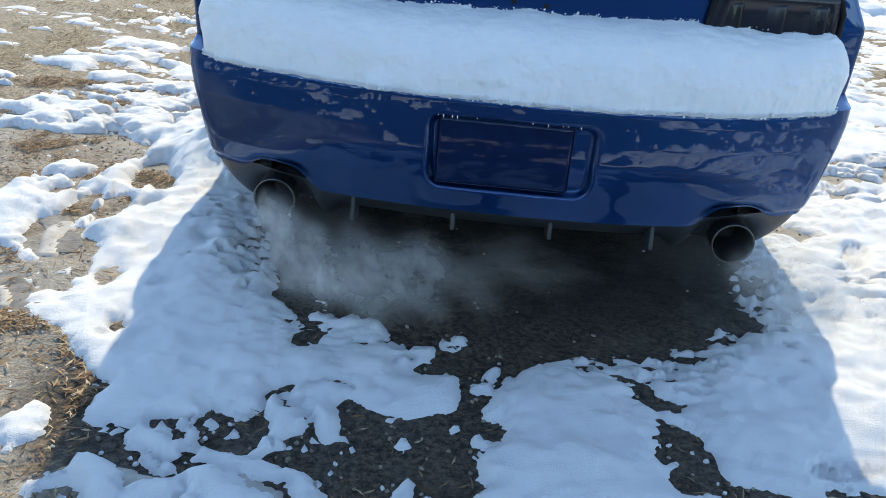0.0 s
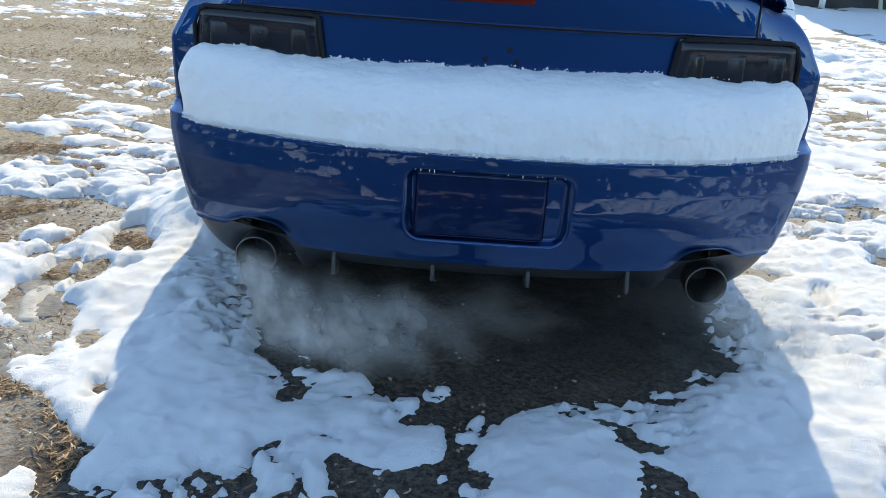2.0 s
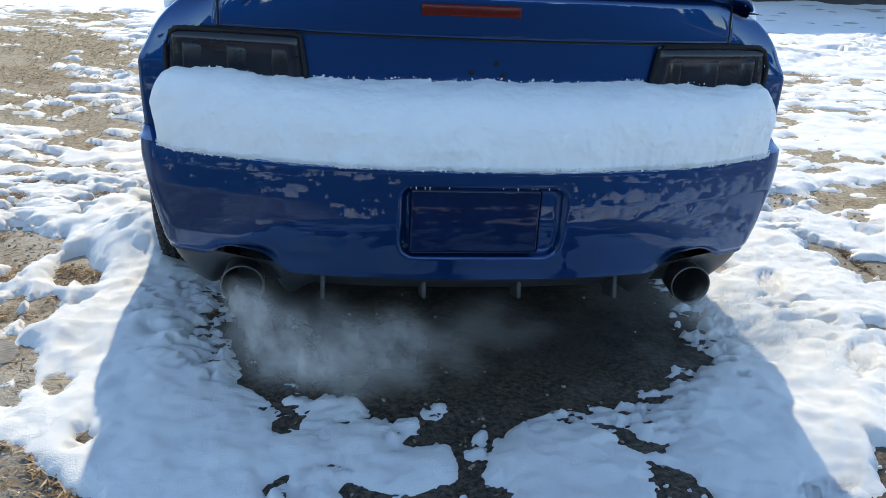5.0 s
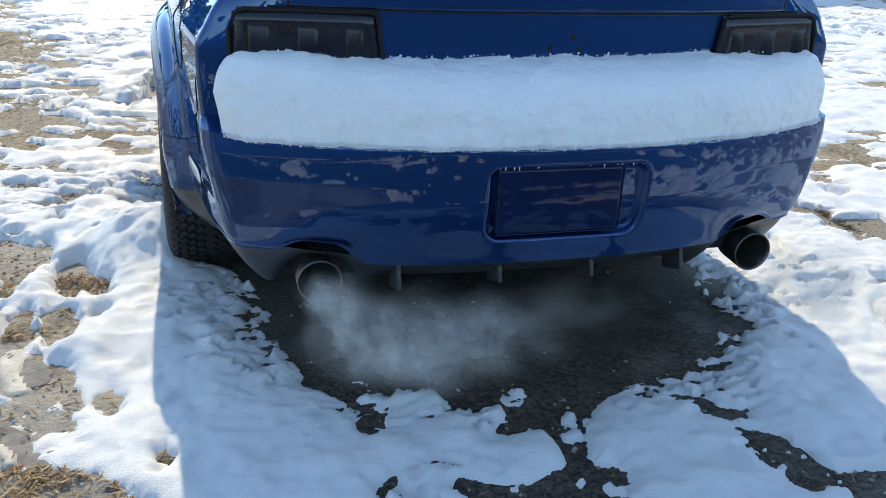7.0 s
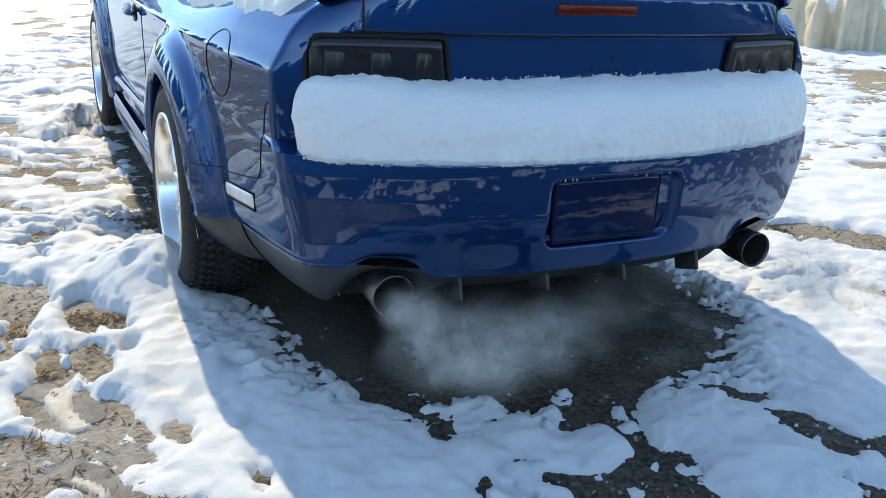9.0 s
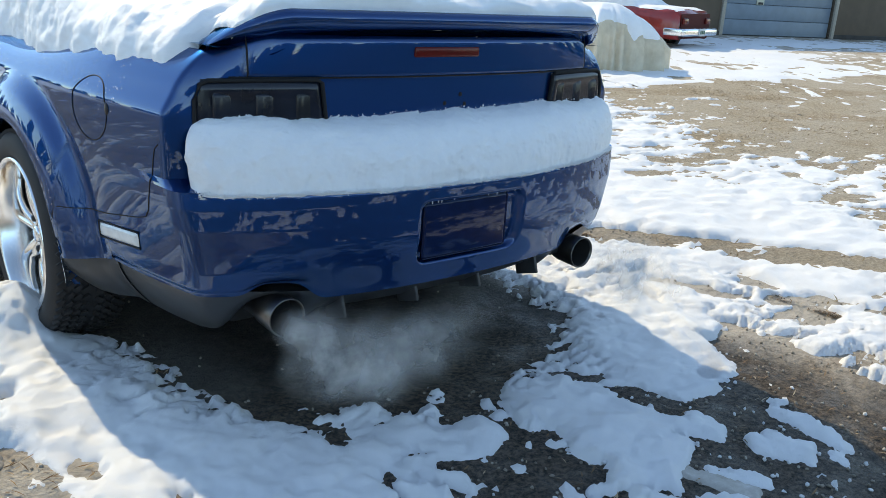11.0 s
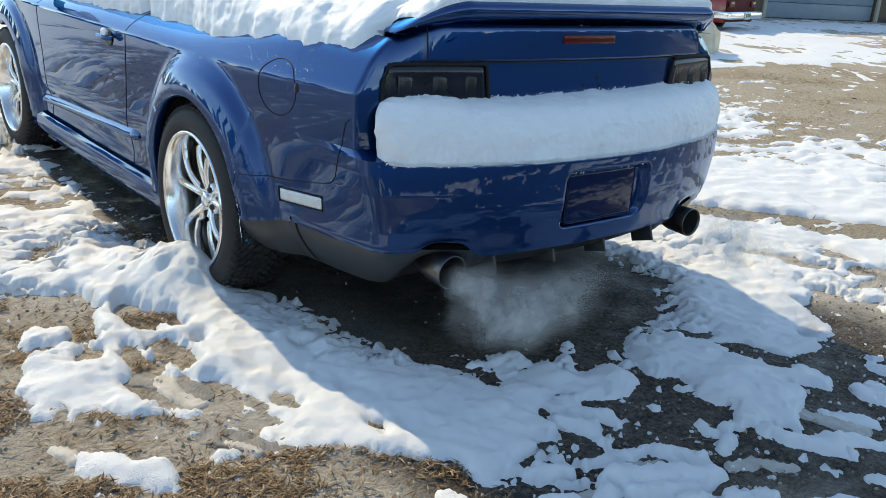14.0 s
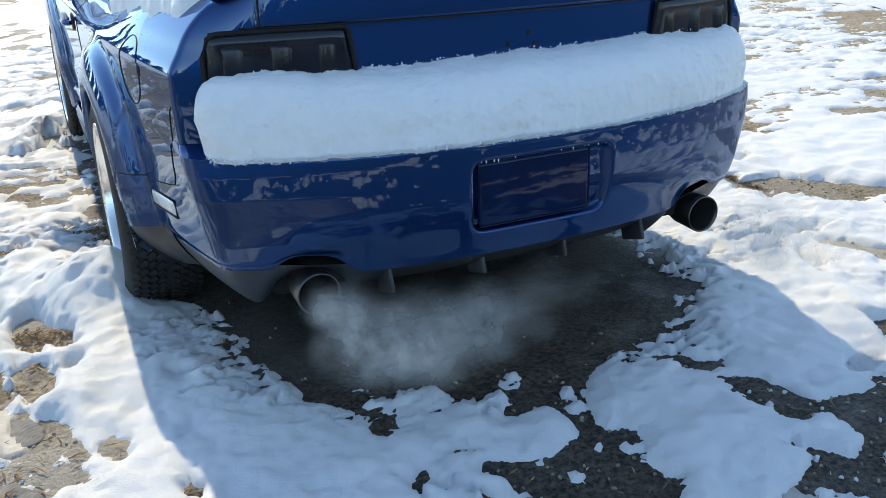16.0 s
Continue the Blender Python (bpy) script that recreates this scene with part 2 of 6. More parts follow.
def vnoise(x, y):
    xi, yi = np.floor(x).astype(int), np.floor(y).astype(int)
    fx, fy = x - xi, y - yi
    fx, fy = fx * fx * fx * (fx * (6 * fx - 15) + 10), fy * fy * fy * (fy * (6 * fy - 15) + 10)
    p = lambda i, j: _perm[i & 255, j & 255]
    return (p(xi, yi) * (1 - fx) + p(xi + 1, yi) * fx) * (1 - fy) + (p(xi, yi + 1) * (1 - fx) + p(xi + 1, yi + 1) * fx) * fy


def fbm(x, y, scale, octaves=4, gain=0.5, off=0.0):
    """Noise of mean 0, about -1 to 1; scale: metres of the largest lumps."""
    t, amp, tot = 0.0, 1.0, 0.0
    for k in range(octaves):
        f = 2.0**k / scale
        ca, sa = math.cos(0.7 * k + 0.4), math.sin(0.7 * k + 0.4)
        t = t + amp * (2 * vnoise((x * ca - y * sa) * f + off + 17.3 * k, (x * sa + y * ca) * f - off + 9.1 * k) - 1)
        tot += amp
        amp *= gain
    return t / tot * 1.6


def sstep(a, b, x):
    t = np.clip((x - a) / (b - a), 0, 1)
    return t * t * (3 - 2 * t)


# ---- ground, snow and ice ----
def relief(x, y):
    """Height of the bare ground."""
    return 0.012 * fbm(x, y, 0.9, 3, off=3.0) + 0.006 * fbm(x, y, 0.12, 3, off=8.0)


# stretches of thick snow: x1, y1, x2, y2, radius
DRIFT_WHEEL_SIDE = [
    (-1.41, 0.60, -1.16, 0.02, 0.15), (-1.20, -0.02, -1.10, -0.55, 0.12), (-1.03, -0.05, -1.00, -0.60, 0.14), (-1.12, -0.50, -1.00, -0.98, 0.15), (-0.90, -0.40, -0.82, -1.10, 0.18),
    (-1.06, -0.79, -0.96, -1.21, 0.19), (-0.96, -1.08, -0.86, -1.38, 0.18), 
    (0.98, -0.40, 0.95, -1.10, 0.20), (1.10, -1.05, 1.15, -1.25, 0.15), (-0.74, -1.08, -0.62, -1.22, 0.11), (-0.80, -0.75, -0.72, -1.0, 0.08),
]
SHADE_WHEEL_SIDE = [
    (-0.84, -0.78, -0.77, -1.32, 0.128), (-0.78, -1.32, -0.82, -1.54, 0.089), (-0.77, -1.35, -0.55, -1.34, 0.085), (-0.71, -1.49, -0.59, -1.5, 0.055), (-0.61, -1.39, -0.44, -1.35, 0.052), (-0.55, -1.36, -0.3, -1.31, 0.052),
    (-0.52, -1.24, -0.48, -1.16, 0.018), (-0.48, -1.15, -0.37, -1.16, 0.018), (-0.42, -1.22, -0.31, -1.2, 0.032), (-0.32, -1.22, -0.25, -1.45, 0.055), (-0.28, -1.46, -0.1, -1.43, 0.047), (-0.21, -1.5, -0.1, -1.48, 0.025),
    (-0.24, -1.3, -0.16, -1.26, 0.023), (-0.26, -1.25, -0.21, -1.32, 0.022), (-0.86, -1.59, -0.88, -1.63, 0.038), (-0.81, -1.58, -0.69, -1.59, 0.031), (-0.9, -1.34, -0.89, -1.46, 0.039),
]
SHADE_BITS = [
    (-0.51, -1.55, -0.48, -1.63, 0.022), (-0.47, -1.64, -0.44, -1.63, 0.017), (-0.45, -1.49, -0.39, -1.48, 0.03), (-0.41, -1.51, -0.37, -1.61, 0.03), (-0.46, -1.57, -0.39, -1.54, 0.011), (-0.39, -1.49, -0.33, -1.48, 0.012),
    (-0.12, -1.2, -0.08, -1.17, 0.017), (-0.1, -1.12, -0.05, -1.1, 0.009), (0.01, -1.31, 0.02, -1.33, 0.013), (-0.02, -1.4, 0.01, -1.39, 0.013), (-0.18, -1.66, -0.18, -1.66, 0.011), (-0.02, -1.63, -0, -1.64, 0.01),
    (-0.54, -1.7, -0.53, -1.71, 0.01), (-0.49, -1.71, -0.48, -1.72, 0.011), (-0.69, -1.66, -0.68, -1.66, 0.011), (-0.64, -1.65, -0.62, -1.65, 0.011),
]
SHADE_FORE = [
    (-0.78, -1.72, -0.68, -1.77, 0.023), (-0.73, -1.69, -0.72, -1.69, 0.012), (-0.66, -1.7, -0.67, -1.76, 0.012), (-0.72, -1.92, -0.62, -1.89, 0.018), (-0.93, -1.91, -0.87, -1.88, 0.014), (-0.84, -1.85, -0.78, -1.89, 0.034),
    (-0.86, -1.82, -0.85, -1.83, 0.012), (-1.04, -1.73, -1.02, -1.73, 0.037),
]
SHADE_FAR_SIDE = [
    (0.2, -1.31, 0.23, -1.39, 0.077), (0.18, -1.39, 0.27, -1.54, 0.083), (0.21, -1.57, 0.27, -1.69, 0.082), (0.1, -1.67, 0.21, -1.84, 0.06), (0.02, -1.83, 0.13, -1.92, 0.04), (0.29, -1.75, 0.24, -1.86, 0.056),
    (0.35, -1.75, 0.46, -1.79, 0.029), (0.47, -1.78, 0.46, -1.86, 0.036), (0.11, -1.93, 0.08, -1.97, 0.017), (0.06, -1.46, 0.04, -1.5, 0.019),
]
SHADE_FAR_RIGHT = [
    (0.38, -1.22, 0.67, -1.14, 0.045), (0.34, -1.2, 0.38, -1.2, 0.018), (0.5, -1.24, 0.69, -1.27, 0.069), (0.52, -1.41, 0.55, -1.44, 0.023), (0.46, -1.44, 0.54, -1.45, 0.013), (0.74, -1.15, 0.94, -1.25, 0.127),
    (0.61, -1.47, 0.79, -1.51, 0.082), (0.6, -1.61, 0.76, -1.61, 0.049), (0.83, -1.48, 0.95, -1.48, 0.068), (0.83, -1.57, 0.91, -1.59, 0.03), (0.89, -0.84, 0.92, -1.03, 0.096), (0.88, -0.7, 0.87, -0.85, 0.055),
    (0.85, -1.27, 0.99, -1.34, 0.091),
]
SHADE_HOLES = [(-0.51, -1.25, -0.49, -1.24, 0.016), (0.42, -1.59, 0.52, -1.62, 0.02), (-0.38, -1.43, -0.37, -1.42, 0.006)]
YARD_RIGHT = [
    (0.53, -1.97, 0.58, -2.08, 0.038), (0.76, -1.93, 0.73, -2.12, 0.029), (0.76, -1.88, 0.78, -1.91, 0.016), (0.82, -1.84, 0.86, -1.87, 0.011), (0.23, -2, 0.35, -2.08, 0.021), (-0.02, -1.93, -0, -2, 0.013),
    (0, -2, 0.12, -2.12, 0.025), (0.14, -2.11, 0.27, -2.22, 0.022), (0.1, -2.13, 0.09, -2.16, 0.013), (0.33, -2.26, 0.35, -2.3, 0.018), (0.01, -2.23, 0.03, -2.28, 0.01), (0.02, -2.31, 0.03, -2.36, 0.016),
    (0.14, -2.28, 0.16, -2.32, 0.015), (-0.3, -2.24, -0.16, -2.3, 0.031), (0.64, -2.13, 0.65, -2.16, 0.012), (0.07, -2.41, 0.08, -2.43, 0.012), (-0.11, -2.33, -0.1, -2.34, 0.006), (0.49, -2.16, 0.5, -2.17, 0.007),
    (-0.05, -2.15, -0.04, -2.17, 0.006),
]
FORE_ISLANDS = [
    (-0.16, -1.81, -0.18, -1.86, 0.015), (-0.12, -1.86, -0.1, -1.87, 0.013), (-0.07, -1.88, -0.06, -1.89, 0.013), (-0.2, -1.91, -0.16, -1.92, 0.019), (-0.6, -1.76, -0.36, -1.83, 0.014), (-0.37, -1.84, -0.32, -1.93, 0.016),
    (-0.74, -1.79, -0.66, -1.83, 0.015), (-0.59, -1.85, -0.37, -1.99, 0.035), (-0.59, -1.92, -0.44, -2.01, 0.027), (-0.72, -1.92, -0.65, -1.96, 0.015), (-0.54, -2.03, -0.48, -2.06, 0.03), (-0.4, -2.07, -0.38, -2.12, 0.023),
    (-0.34, -2.12, -0.31, -2.15, 0.019), (-0.81, -1.86, -0.78, -1.91, 0.026), (-0.46, -1.72, -0.49, -1.75, 0.01), (-0.57, -1.66, -0.57, -1.68, 0.008), (-0.23, -1.92, -0.23, -1.94, 0.008),
]
OPEN_HOLES = [
    (-1.57, -0, -1.44, -0.04, 0.057), (-1.3, -0.16, -1.19, -0.35, 0.03), (-1.52, -0.34, -1.47, -0.34, 0.021), (-1.55, -0.46, -1.5, -0.46, 0.02), (-1.42, -0.51, -1.39, -0.65, 0.031), (-1.31, -0.54, -1.28, -0.65, 0.038),
    (-1.15, -1, -1.12, -1.04, 0.021), (-1, -1.28, -0.99, -1.31, 0.01), (-1.29, -0.86, -1.24, -0.92, 0.019), (-1.34, -0.8, -1.39, -0.82, 0.03), (-1.19, -0.54, -1.18, -0.54, 0.012),
]
OPEN_BITS = [
    (-1.69, -0.61, -1.57, -0.72, 0.061), (-1.67, -0.79, -1.69, -0.82, 0.014), (-1.57, -0.75, -1.52, -0.84, 0.034), (-1.52, -0.87, -1.37, -0.98, 0.013), (-1.68, -0.46, -1.54, -0.61, 0.039), (-1.37, -0.5, -1.36, -0.7, 0.014),
    (-1.35, -0.73, -1.24, -0.85, 0.018), (-1.23, -0.82, -1.04, -1.03, 0.036), (-1.17, -1.09, -1.13, -1.25, 0.037), (-1.13, -1.26, -1.03, -1.39, 0.023), (-1.25, -1.17, -1.17, -1.27, 0.023), (-1.36, -1.07, -1.29, -1.13, 0.007),
    (-1.19, -1.06, -1.15, -1.09, 0.015), (-1.43, -1.21, -1.38, -1.23, 0.015), (-1.45, -1.22, -1.45, -1.22, 0.007), (-1.5, 0.27, -1.24, 0.09, 0.064), (-1.35, 0.07, -1.32, -0.07, 0.047), (-1.39, -0.19, -1.38, -0.44, 0.044),
]
OPEN_BANKS = [
    (-1.63, -0.24, -1.54, -0.27, 0.034), (-1.59, -0.38, -1.55, -0.41, 0.023), (-1.47, -0.39, -1.41, -0.42, 0.034), (-1.48, -0.54, -1.49, -0.63, 0.036), (-1.36, -0.39, -1.21, -0.5, 0.022), (-1.16, -0.4, -1.25, -0.76, 0.064),
    (-1.27, -0, -1.03, -0.22, 0.057), (-1.14, -0.32, -1.14, -0.49, 0.04), (-1.07, -1.72, -1.01, -1.77, 0.019), (-1.22, -1.58, -1.21, -1.6, 0.011), (-1.66, -0.38, -1.58, -0.44, 0.02), (-1.72, -1.05, -1.67, -1.11, 0.031),
    (-1.67, -1.13, -1.58, -1.22, 0.034), (-1.71, -0.59, -1.66, -0.65, 0.057), (-1.75, -0.73, -1.72, -0.76, 0.018),
]
SLUSH = [
    (0.19, -1.92, 0.24, -2.09, 0.037), (-0.53, -1.8, -0.43, -1.88, 0.021), (-0.77, -1.83, -0.69, -1.89, 0.023), (-0.27, -2, -0.14, -2.1, 0.019), (-1.4, -0.74, -1.35, -0.92, 0.031), (-1.37, -1.16, -1.32, -1.25, 0.02),
    (-1.75, -0.95, -1.72, -1.02, 0.018),
]
YARD_HOLES = [
    (0.4, -1.34, 0.45, -1.41, 0.014), (0.47, -1.48, 0.45, -1.71, 0.012), (0.78, -1.65, 0.85, -1.69, 0.007), (0.34, -1.79, 0.35, -1.82, 0.003), (0.75, -1.69, 0.74, -1.81, 0.015), (0.61, -1.83, 0.6, -1.93, 0.01),
]
RIGHT_HOLES = [(1.48, -0.88, 1.58, -1.15, 0.045), (1.84, -1.13, 1.87, -1.18, 0.07), (1.75, -1.33, 1.95, -1.42, 0.055), (1.62, -1.55, 1.76, -1.53, 0.055)]


DEEP = 0.55


ACROSS = radians(-62)


def capsules(x, y, rows, soft=0.035, squeeze=1.0, turn=0.0):
    """Distance inside a smooth union of round-ended stretches (positive inside); squeeze makes them longer along y, or along an axis turned from y."""
    acc = np.full_like(x, -9.0)
    ca, sa = math.cos(turn), math.sin(turn)
    x, y = x * ca + y * sa, (y * ca - x * sa) * squeeze
    for x1, y1, x2, y2, r in rows:
        x1, y1 = x1 * ca + y1 * sa, (y1 * ca - x1 * sa) * squeeze
        x2, y2 = x2 * ca + y2 * sa, (y2 * ca - x2 * sa) * squeeze
        dx, dy = x2 - x1, y2 - y1
        k = np.clip(((x - x1) * dx + (y - y1) * dy) / (dx * dx + dy * dy + 1e-9), 0, 1)
        d = r - np.hypot(x - x1 - k * dx, y - y1 - k * dy)
        h = np.maximum(soft - np.abs(acc - d), 0) / soft
        acc = np.maximum(acc, d) + h * h * soft * 0.25
    return acc


def bare_under_car(x, y):
    """Positive where the car has kept the ground free of snow."""
    r = (np.abs((x - 0.05) / 0.86) ** 2.6 + np.abs(np.minimum(y + 0.35, 0) / 0.885) ** 2.6) ** (1 / 2.6)
    a = np.minimum(0.80 * (1 - r), 2.9 - y)
    a = np.maximum(a, 0.7 * np.minimum(np.minimum(x + 1.0, 0.9 - x), np.minimum(y - 0.22, 2.5 - y)))
    fringe = fbm(x * 0.6, y * 1.4, 0.075, 5, 0.72, off=31.0)
    islets = fbm(x * 0.7, y * 1.3, 0.034, 3, 0.7, off=33.0)
    return a - 0.035 + 0.095 * fringe + 0.10 * islets + 0.035 * fbm(x, y, 0.30, 2, off=5.0)


def cover(x, y):
    """How much of the open ground lies under snow, 0 to 1."""
    c = 0.57 + 0.12 * fbm(x, y, 3.0, 2, off=2.0)
    left = sstep(-1.2, -1.6, x)
    c = c - 0.11 * sstep(-1.5, -2.2, x) * sstep(-0.4, 0.3, y) * sstep(7.0, 5.5, y)
    c = c + left * (-0.06 + 0.10 * sstep(-0.6, 0.6, y) - (0.06 + 0.12 * sstep(-1.9, -2.6, x)) * sstep(1.1, 2.0, y + 0.25 * x + 0.6) - (0.07 + 0.17 * sstep(-1.9, -2.8, x)) * sstep(2.4, 3.2, y + 0.3 * (x + 2.5)) + 0.30 * sstep(4.2, 5.2, y) + 0.45 * sstep(6.4, 7.4, y))
    c = c - 0.42 * left * sstep(-0.9, -1.5, y)
    c = c - 0.01 * sstep(-1.15, -1.3, x) * sstep(-2.5, -1.9, x) * sstep(0.2, 0.6, y) * sstep(3.0, 2.0, y)
    right = sstep(1.0, 1.4, x)
    c = c + right * (0.30 * sstep(-1.8, -0.9, y) - 0.26 * sstep(-0.1, 0.7, y) * sstep(5.0, 4.0, y))
    tongue = np.minimum(x - 2.15 - 0.35 * sstep(-0.3, -0.9, y), 3.30 + 0.1 * y - x) + 0.10 * fbm(x, y, 0.4, 3, off=18.0)
    c = c + 0.35 * sstep(0.0, 0.2, tongue) * sstep(0.9, 0.5, y) * sstep(-1.6, -1.0, y)
    c = c - right * 0.75 * sstep(0.36, 0.20, np.abs((y + 0.42) + 1.05 * (x - 1.95))) * sstep(1.5, 1.7, x) * sstep(3.2, 2.6, x)
    rim = 5.2 + 0.6 * (y - 1.6) + 0.35 * fbm(x, y, 0.8, 3, off=28.0)
    c = c + 0.17 * sstep(2.4, 3.0, x) * sstep(rim + 0.3, rim - 0.4, x) * sstep(0.9, 1.5, y) * sstep(4.6, 3.8, y)
    c = c - 0.30 * sstep(rim - 0.3, rim + 0.4, x) * sstep(4.3, 3.6, y - 0.10 * (x - 6.0))
    strip = np.abs(y - 0.55 - 0.22 * (x - 1.6))
    c = c - right * 0.35 * sstep(0.45, 0.1, strip) * sstep(3.5, 2.6, x)
    c = np.where((x > 2.0) & (y > 4.3), np.maximum(c, 0.74 + 0.2 * sstep(6.5, 4.8, y + 0.12 * (x - 6))), c)
    eaves = (x - 21.3) * 0.196 + (y - 12.38) * 0.981
    c = c - 0.55 * sstep(-1.5, -0.5, eaves + 0.3 * fbm(x, y, 0.8, 2)) * sstep(18.0, 20.0, x)
    c = c - 0.45 * sstep(-0.4, 0.6, (x - 15.5) * 0.80 - (y - 4.4) * 0.6 + 0.6 * fbm(x, y, 1.2, 3)) * sstep(11.0, 9.0, y + 0.2 * (x - 16.0))
    back = sstep(-1.9, -2.5, y)
    c = c * (1 - back) + (0.40 - 0.10 * sstep(1.5, 3.0, x) - 0.16 * sstep(0.6, 0.2, np.abs(x)) - 0.13 * sstep(-0.7, -1.2, x) + 0.16 * fbm(x * 0.6, y, 0.9, 2, off=6.0)) * back
    # unseen ground far behind, kept free of snow so the tail mirrors dark
    bare_rear = sstep(-3.9, -4.6, y + 0.25 * fbm(x, y, 0.8, 2, off=8.0)) * sstep(-11.0, -9.0, x) * sstep(16.0, 13.0, x)
    return c - 0.6 * bare_rear


def snow_field(x, y):
    """Metres inside the edge of the snow; negative where the ground is bare."""
    wx = x + 0.012 * fbm(x, y, 0.14, 3, off=11.0)
    wy = y + 0.016 * fbm(x, y, 0.14, 3, off=23.0)
    near = np.maximum(np.maximum(capsules(wx, wy, DRIFT_WHEEL_SIDE), np.maximum(capsules(wx, wy, OPEN_BITS, 0.02, 0.5, -0.26), capsules(wx, wy, OPEN_BANKS, 0.02, 0.5, -0.26))), np.maximum(capsules(wx, wy, YARD_RIGHT, 0.015, 0.5, ACROSS), capsules(wx, wy, FORE_ISLANDS, 0.015, 0.55, ACROSS)))
    near = np.maximum(near, capsules(wx, wy, SHADE_FAR_SIDE, 0.02, 0.45, ACROSS))
    for rows in (SHADE_WHEEL_SIDE, SHADE_BITS, SHADE_FORE, SHADE_FAR_RIGHT):
        near = np.maximum(near, capsules(wx, wy, rows, 0.02, DEEP))
    near = np.minimum(near, -np.maximum(capsules(wx, wy, OPEN_HOLES, 0.01, 0.5, -0.26), capsules(wx, wy, SHADE_HOLES, 0.01, DEEP)))
    near = np.minimum(near, -capsules(wx, wy, YARD_HOLES, 0.01, 0.45, ACROSS))
    near = near + 0.013 * fbm(x, y, 0.055, 5, 0.78, off=41.0)
    crumbs = 0.04 * (fbm(x, y, 0.05, 3, off=77.0) - 1.02) * sstep(-0.16, -0.02, near) - 0.02 * sstep(-0.10, -0.25, near)
    near = np.maximum(near, crumbs)
    ax = x * 0.62 + 0.20 * y
    n = 0.42 * fbm(ax, y * 1.25, 0.34, 5, 0.58, off=51.0) + 0.68 * fbm(ax, y * 1.3, 0.12, 5, 0.68, off=61.0)
    open_ = 0.11 * (n - (0.5 - cover(x, y)) * 1.5)
    inside = np.minimum(np.minimum(x + 2.05, 1.30 - 0.6 * sstep(-1.3, -0.9, y) * 0.3 - x), np.minimum(y + 2.42, 0.45 - 0.35 * sstep(-1.2, -1.5, x) - y))
    k = sstep(-0.12, 0.06, inside + 0.05 * fbm(x, y, 0.3, 2, off=71.0))
    f = near * k + (open_ + 0.010 * fbm(x, y, 0.06, 4, 0.65, off=43.0)) * (1 - k)
    f = np.minimum(f, -capsules(wx, wy, RIGHT_HOLES, 0.01) + 0.02 * fbm(x, y, 0.07, 4, 0.7, off=44.0))
    return np.minimum(f, -bare_under_car(x, y))


def snow_height(x, y):
    f = snow_field(x, y)
    thick = 0.030 + 0.012 * fbm(x, y, 0.35, 2, off=91.0) + 0.010 * fbm(x, y, 0.09, 3, off=95.0)
    bank = 0.125 * np.exp(-(((x + 1.045) / 0.13) ** 2 + ((y + 0.02) / 0.19) ** 2)) + 0.05 * np.exp(-(((x + 1.15) / 0.25) ** 2 + ((y - 0.1) / 0.45) ** 2)) + 0.11 * np.exp(-(((x + 1.06) / 0.16) ** 2 + ((y - 2.72) / 0.3) ** 2))
    thick = np.maximum(thick, 0.012) + bank * (1 + 0.15 * fbm(x, y, 0.08, 3, off=97.0)) + 0.0030 * fbm(x, y, 0.035, 3, 0.6, off=98.0)
    thick = thick * (0.16 + 0.84 * sstep(0.0, 0.13, -bare_under_car(x, y)))
    up = thick * (1 - np.exp(-np.maximum(f, 0) / (0.013 + 0.05 * sstep(1.9, 2.6, np.maximum(x, -x - 0.3)))))
    prints = sum(0.016 * sstep(1.0, 0.75, np.hypot((x - px) * math.cos(a) + (y - py) * math.sin(a), 2.6 * (-(x - px) * math.sin(a) + (y - py) * math.cos(a))) / 0.14)
                 for px, py, a in ((0.86, -1.56, 0.5), (1.28, -0.35, 1.2), (1.42, 0.32, 1.3), (1.30, -0.95, 1.0), (-1.34, -0.84, 1.9), (1.75, 0.75, 1.2)))
    tread = prints * (1 + 0.5 * np.sin(x * 330 + y * 120))
    up = np.maximum(up - tread * (f > 0.01), 0.003 * (f > 0.005))
    up = up + np.where(f > 0.05, 0.05 * fbm(x, y, 0.9, 4, 0.6, off=99.0) * sstep(4.0, 5.0, y) * sstep(2.0, 3.0, x), 0)
    return relief(x, y) + np.where(f > 0, up, np.maximum(f, -0.03) * 1.2 - 0.001)


def sheet(name, xs, ys, zfun, keepfun=None):
    x, y = np.meshgrid(xs, ys)
    z = zfun(x, y)
    keep = None
    if keepfun is not None:
        ok = keepfun(x, y)
        keep = (ok[:-1, :-1] | ok[1:, :-1] | ok[:-1, 1:] | ok[1:, 1:])
    return grid_mesh(name, np.stack([x, y, z], -1), keep=keep)


def add_attr(me, name, values):
    a = me.attributes.new(name, "FLOAT", "POINT")
    a.data.foreach_set("value", np.asarray(values, np.float32).ravel())


def stretched(lo, a, b, hi, fine, coarse):
    """Grid lines, fine between a and b, growing coarser outwards."""
    core = np.arange(a, b + fine / 2, fine)
    out, step, v = [], fine, b
    while v < hi:
        step = min(step * 1.12, coarse)
        v += step
        out.append(v)
    inn, step, v = [], fine, a
    while v > lo:
        step = min(step * 1.12, coarse)
        v -= step
        inn.append(v)
    return np.concatenate([inn[::-1], core, out])


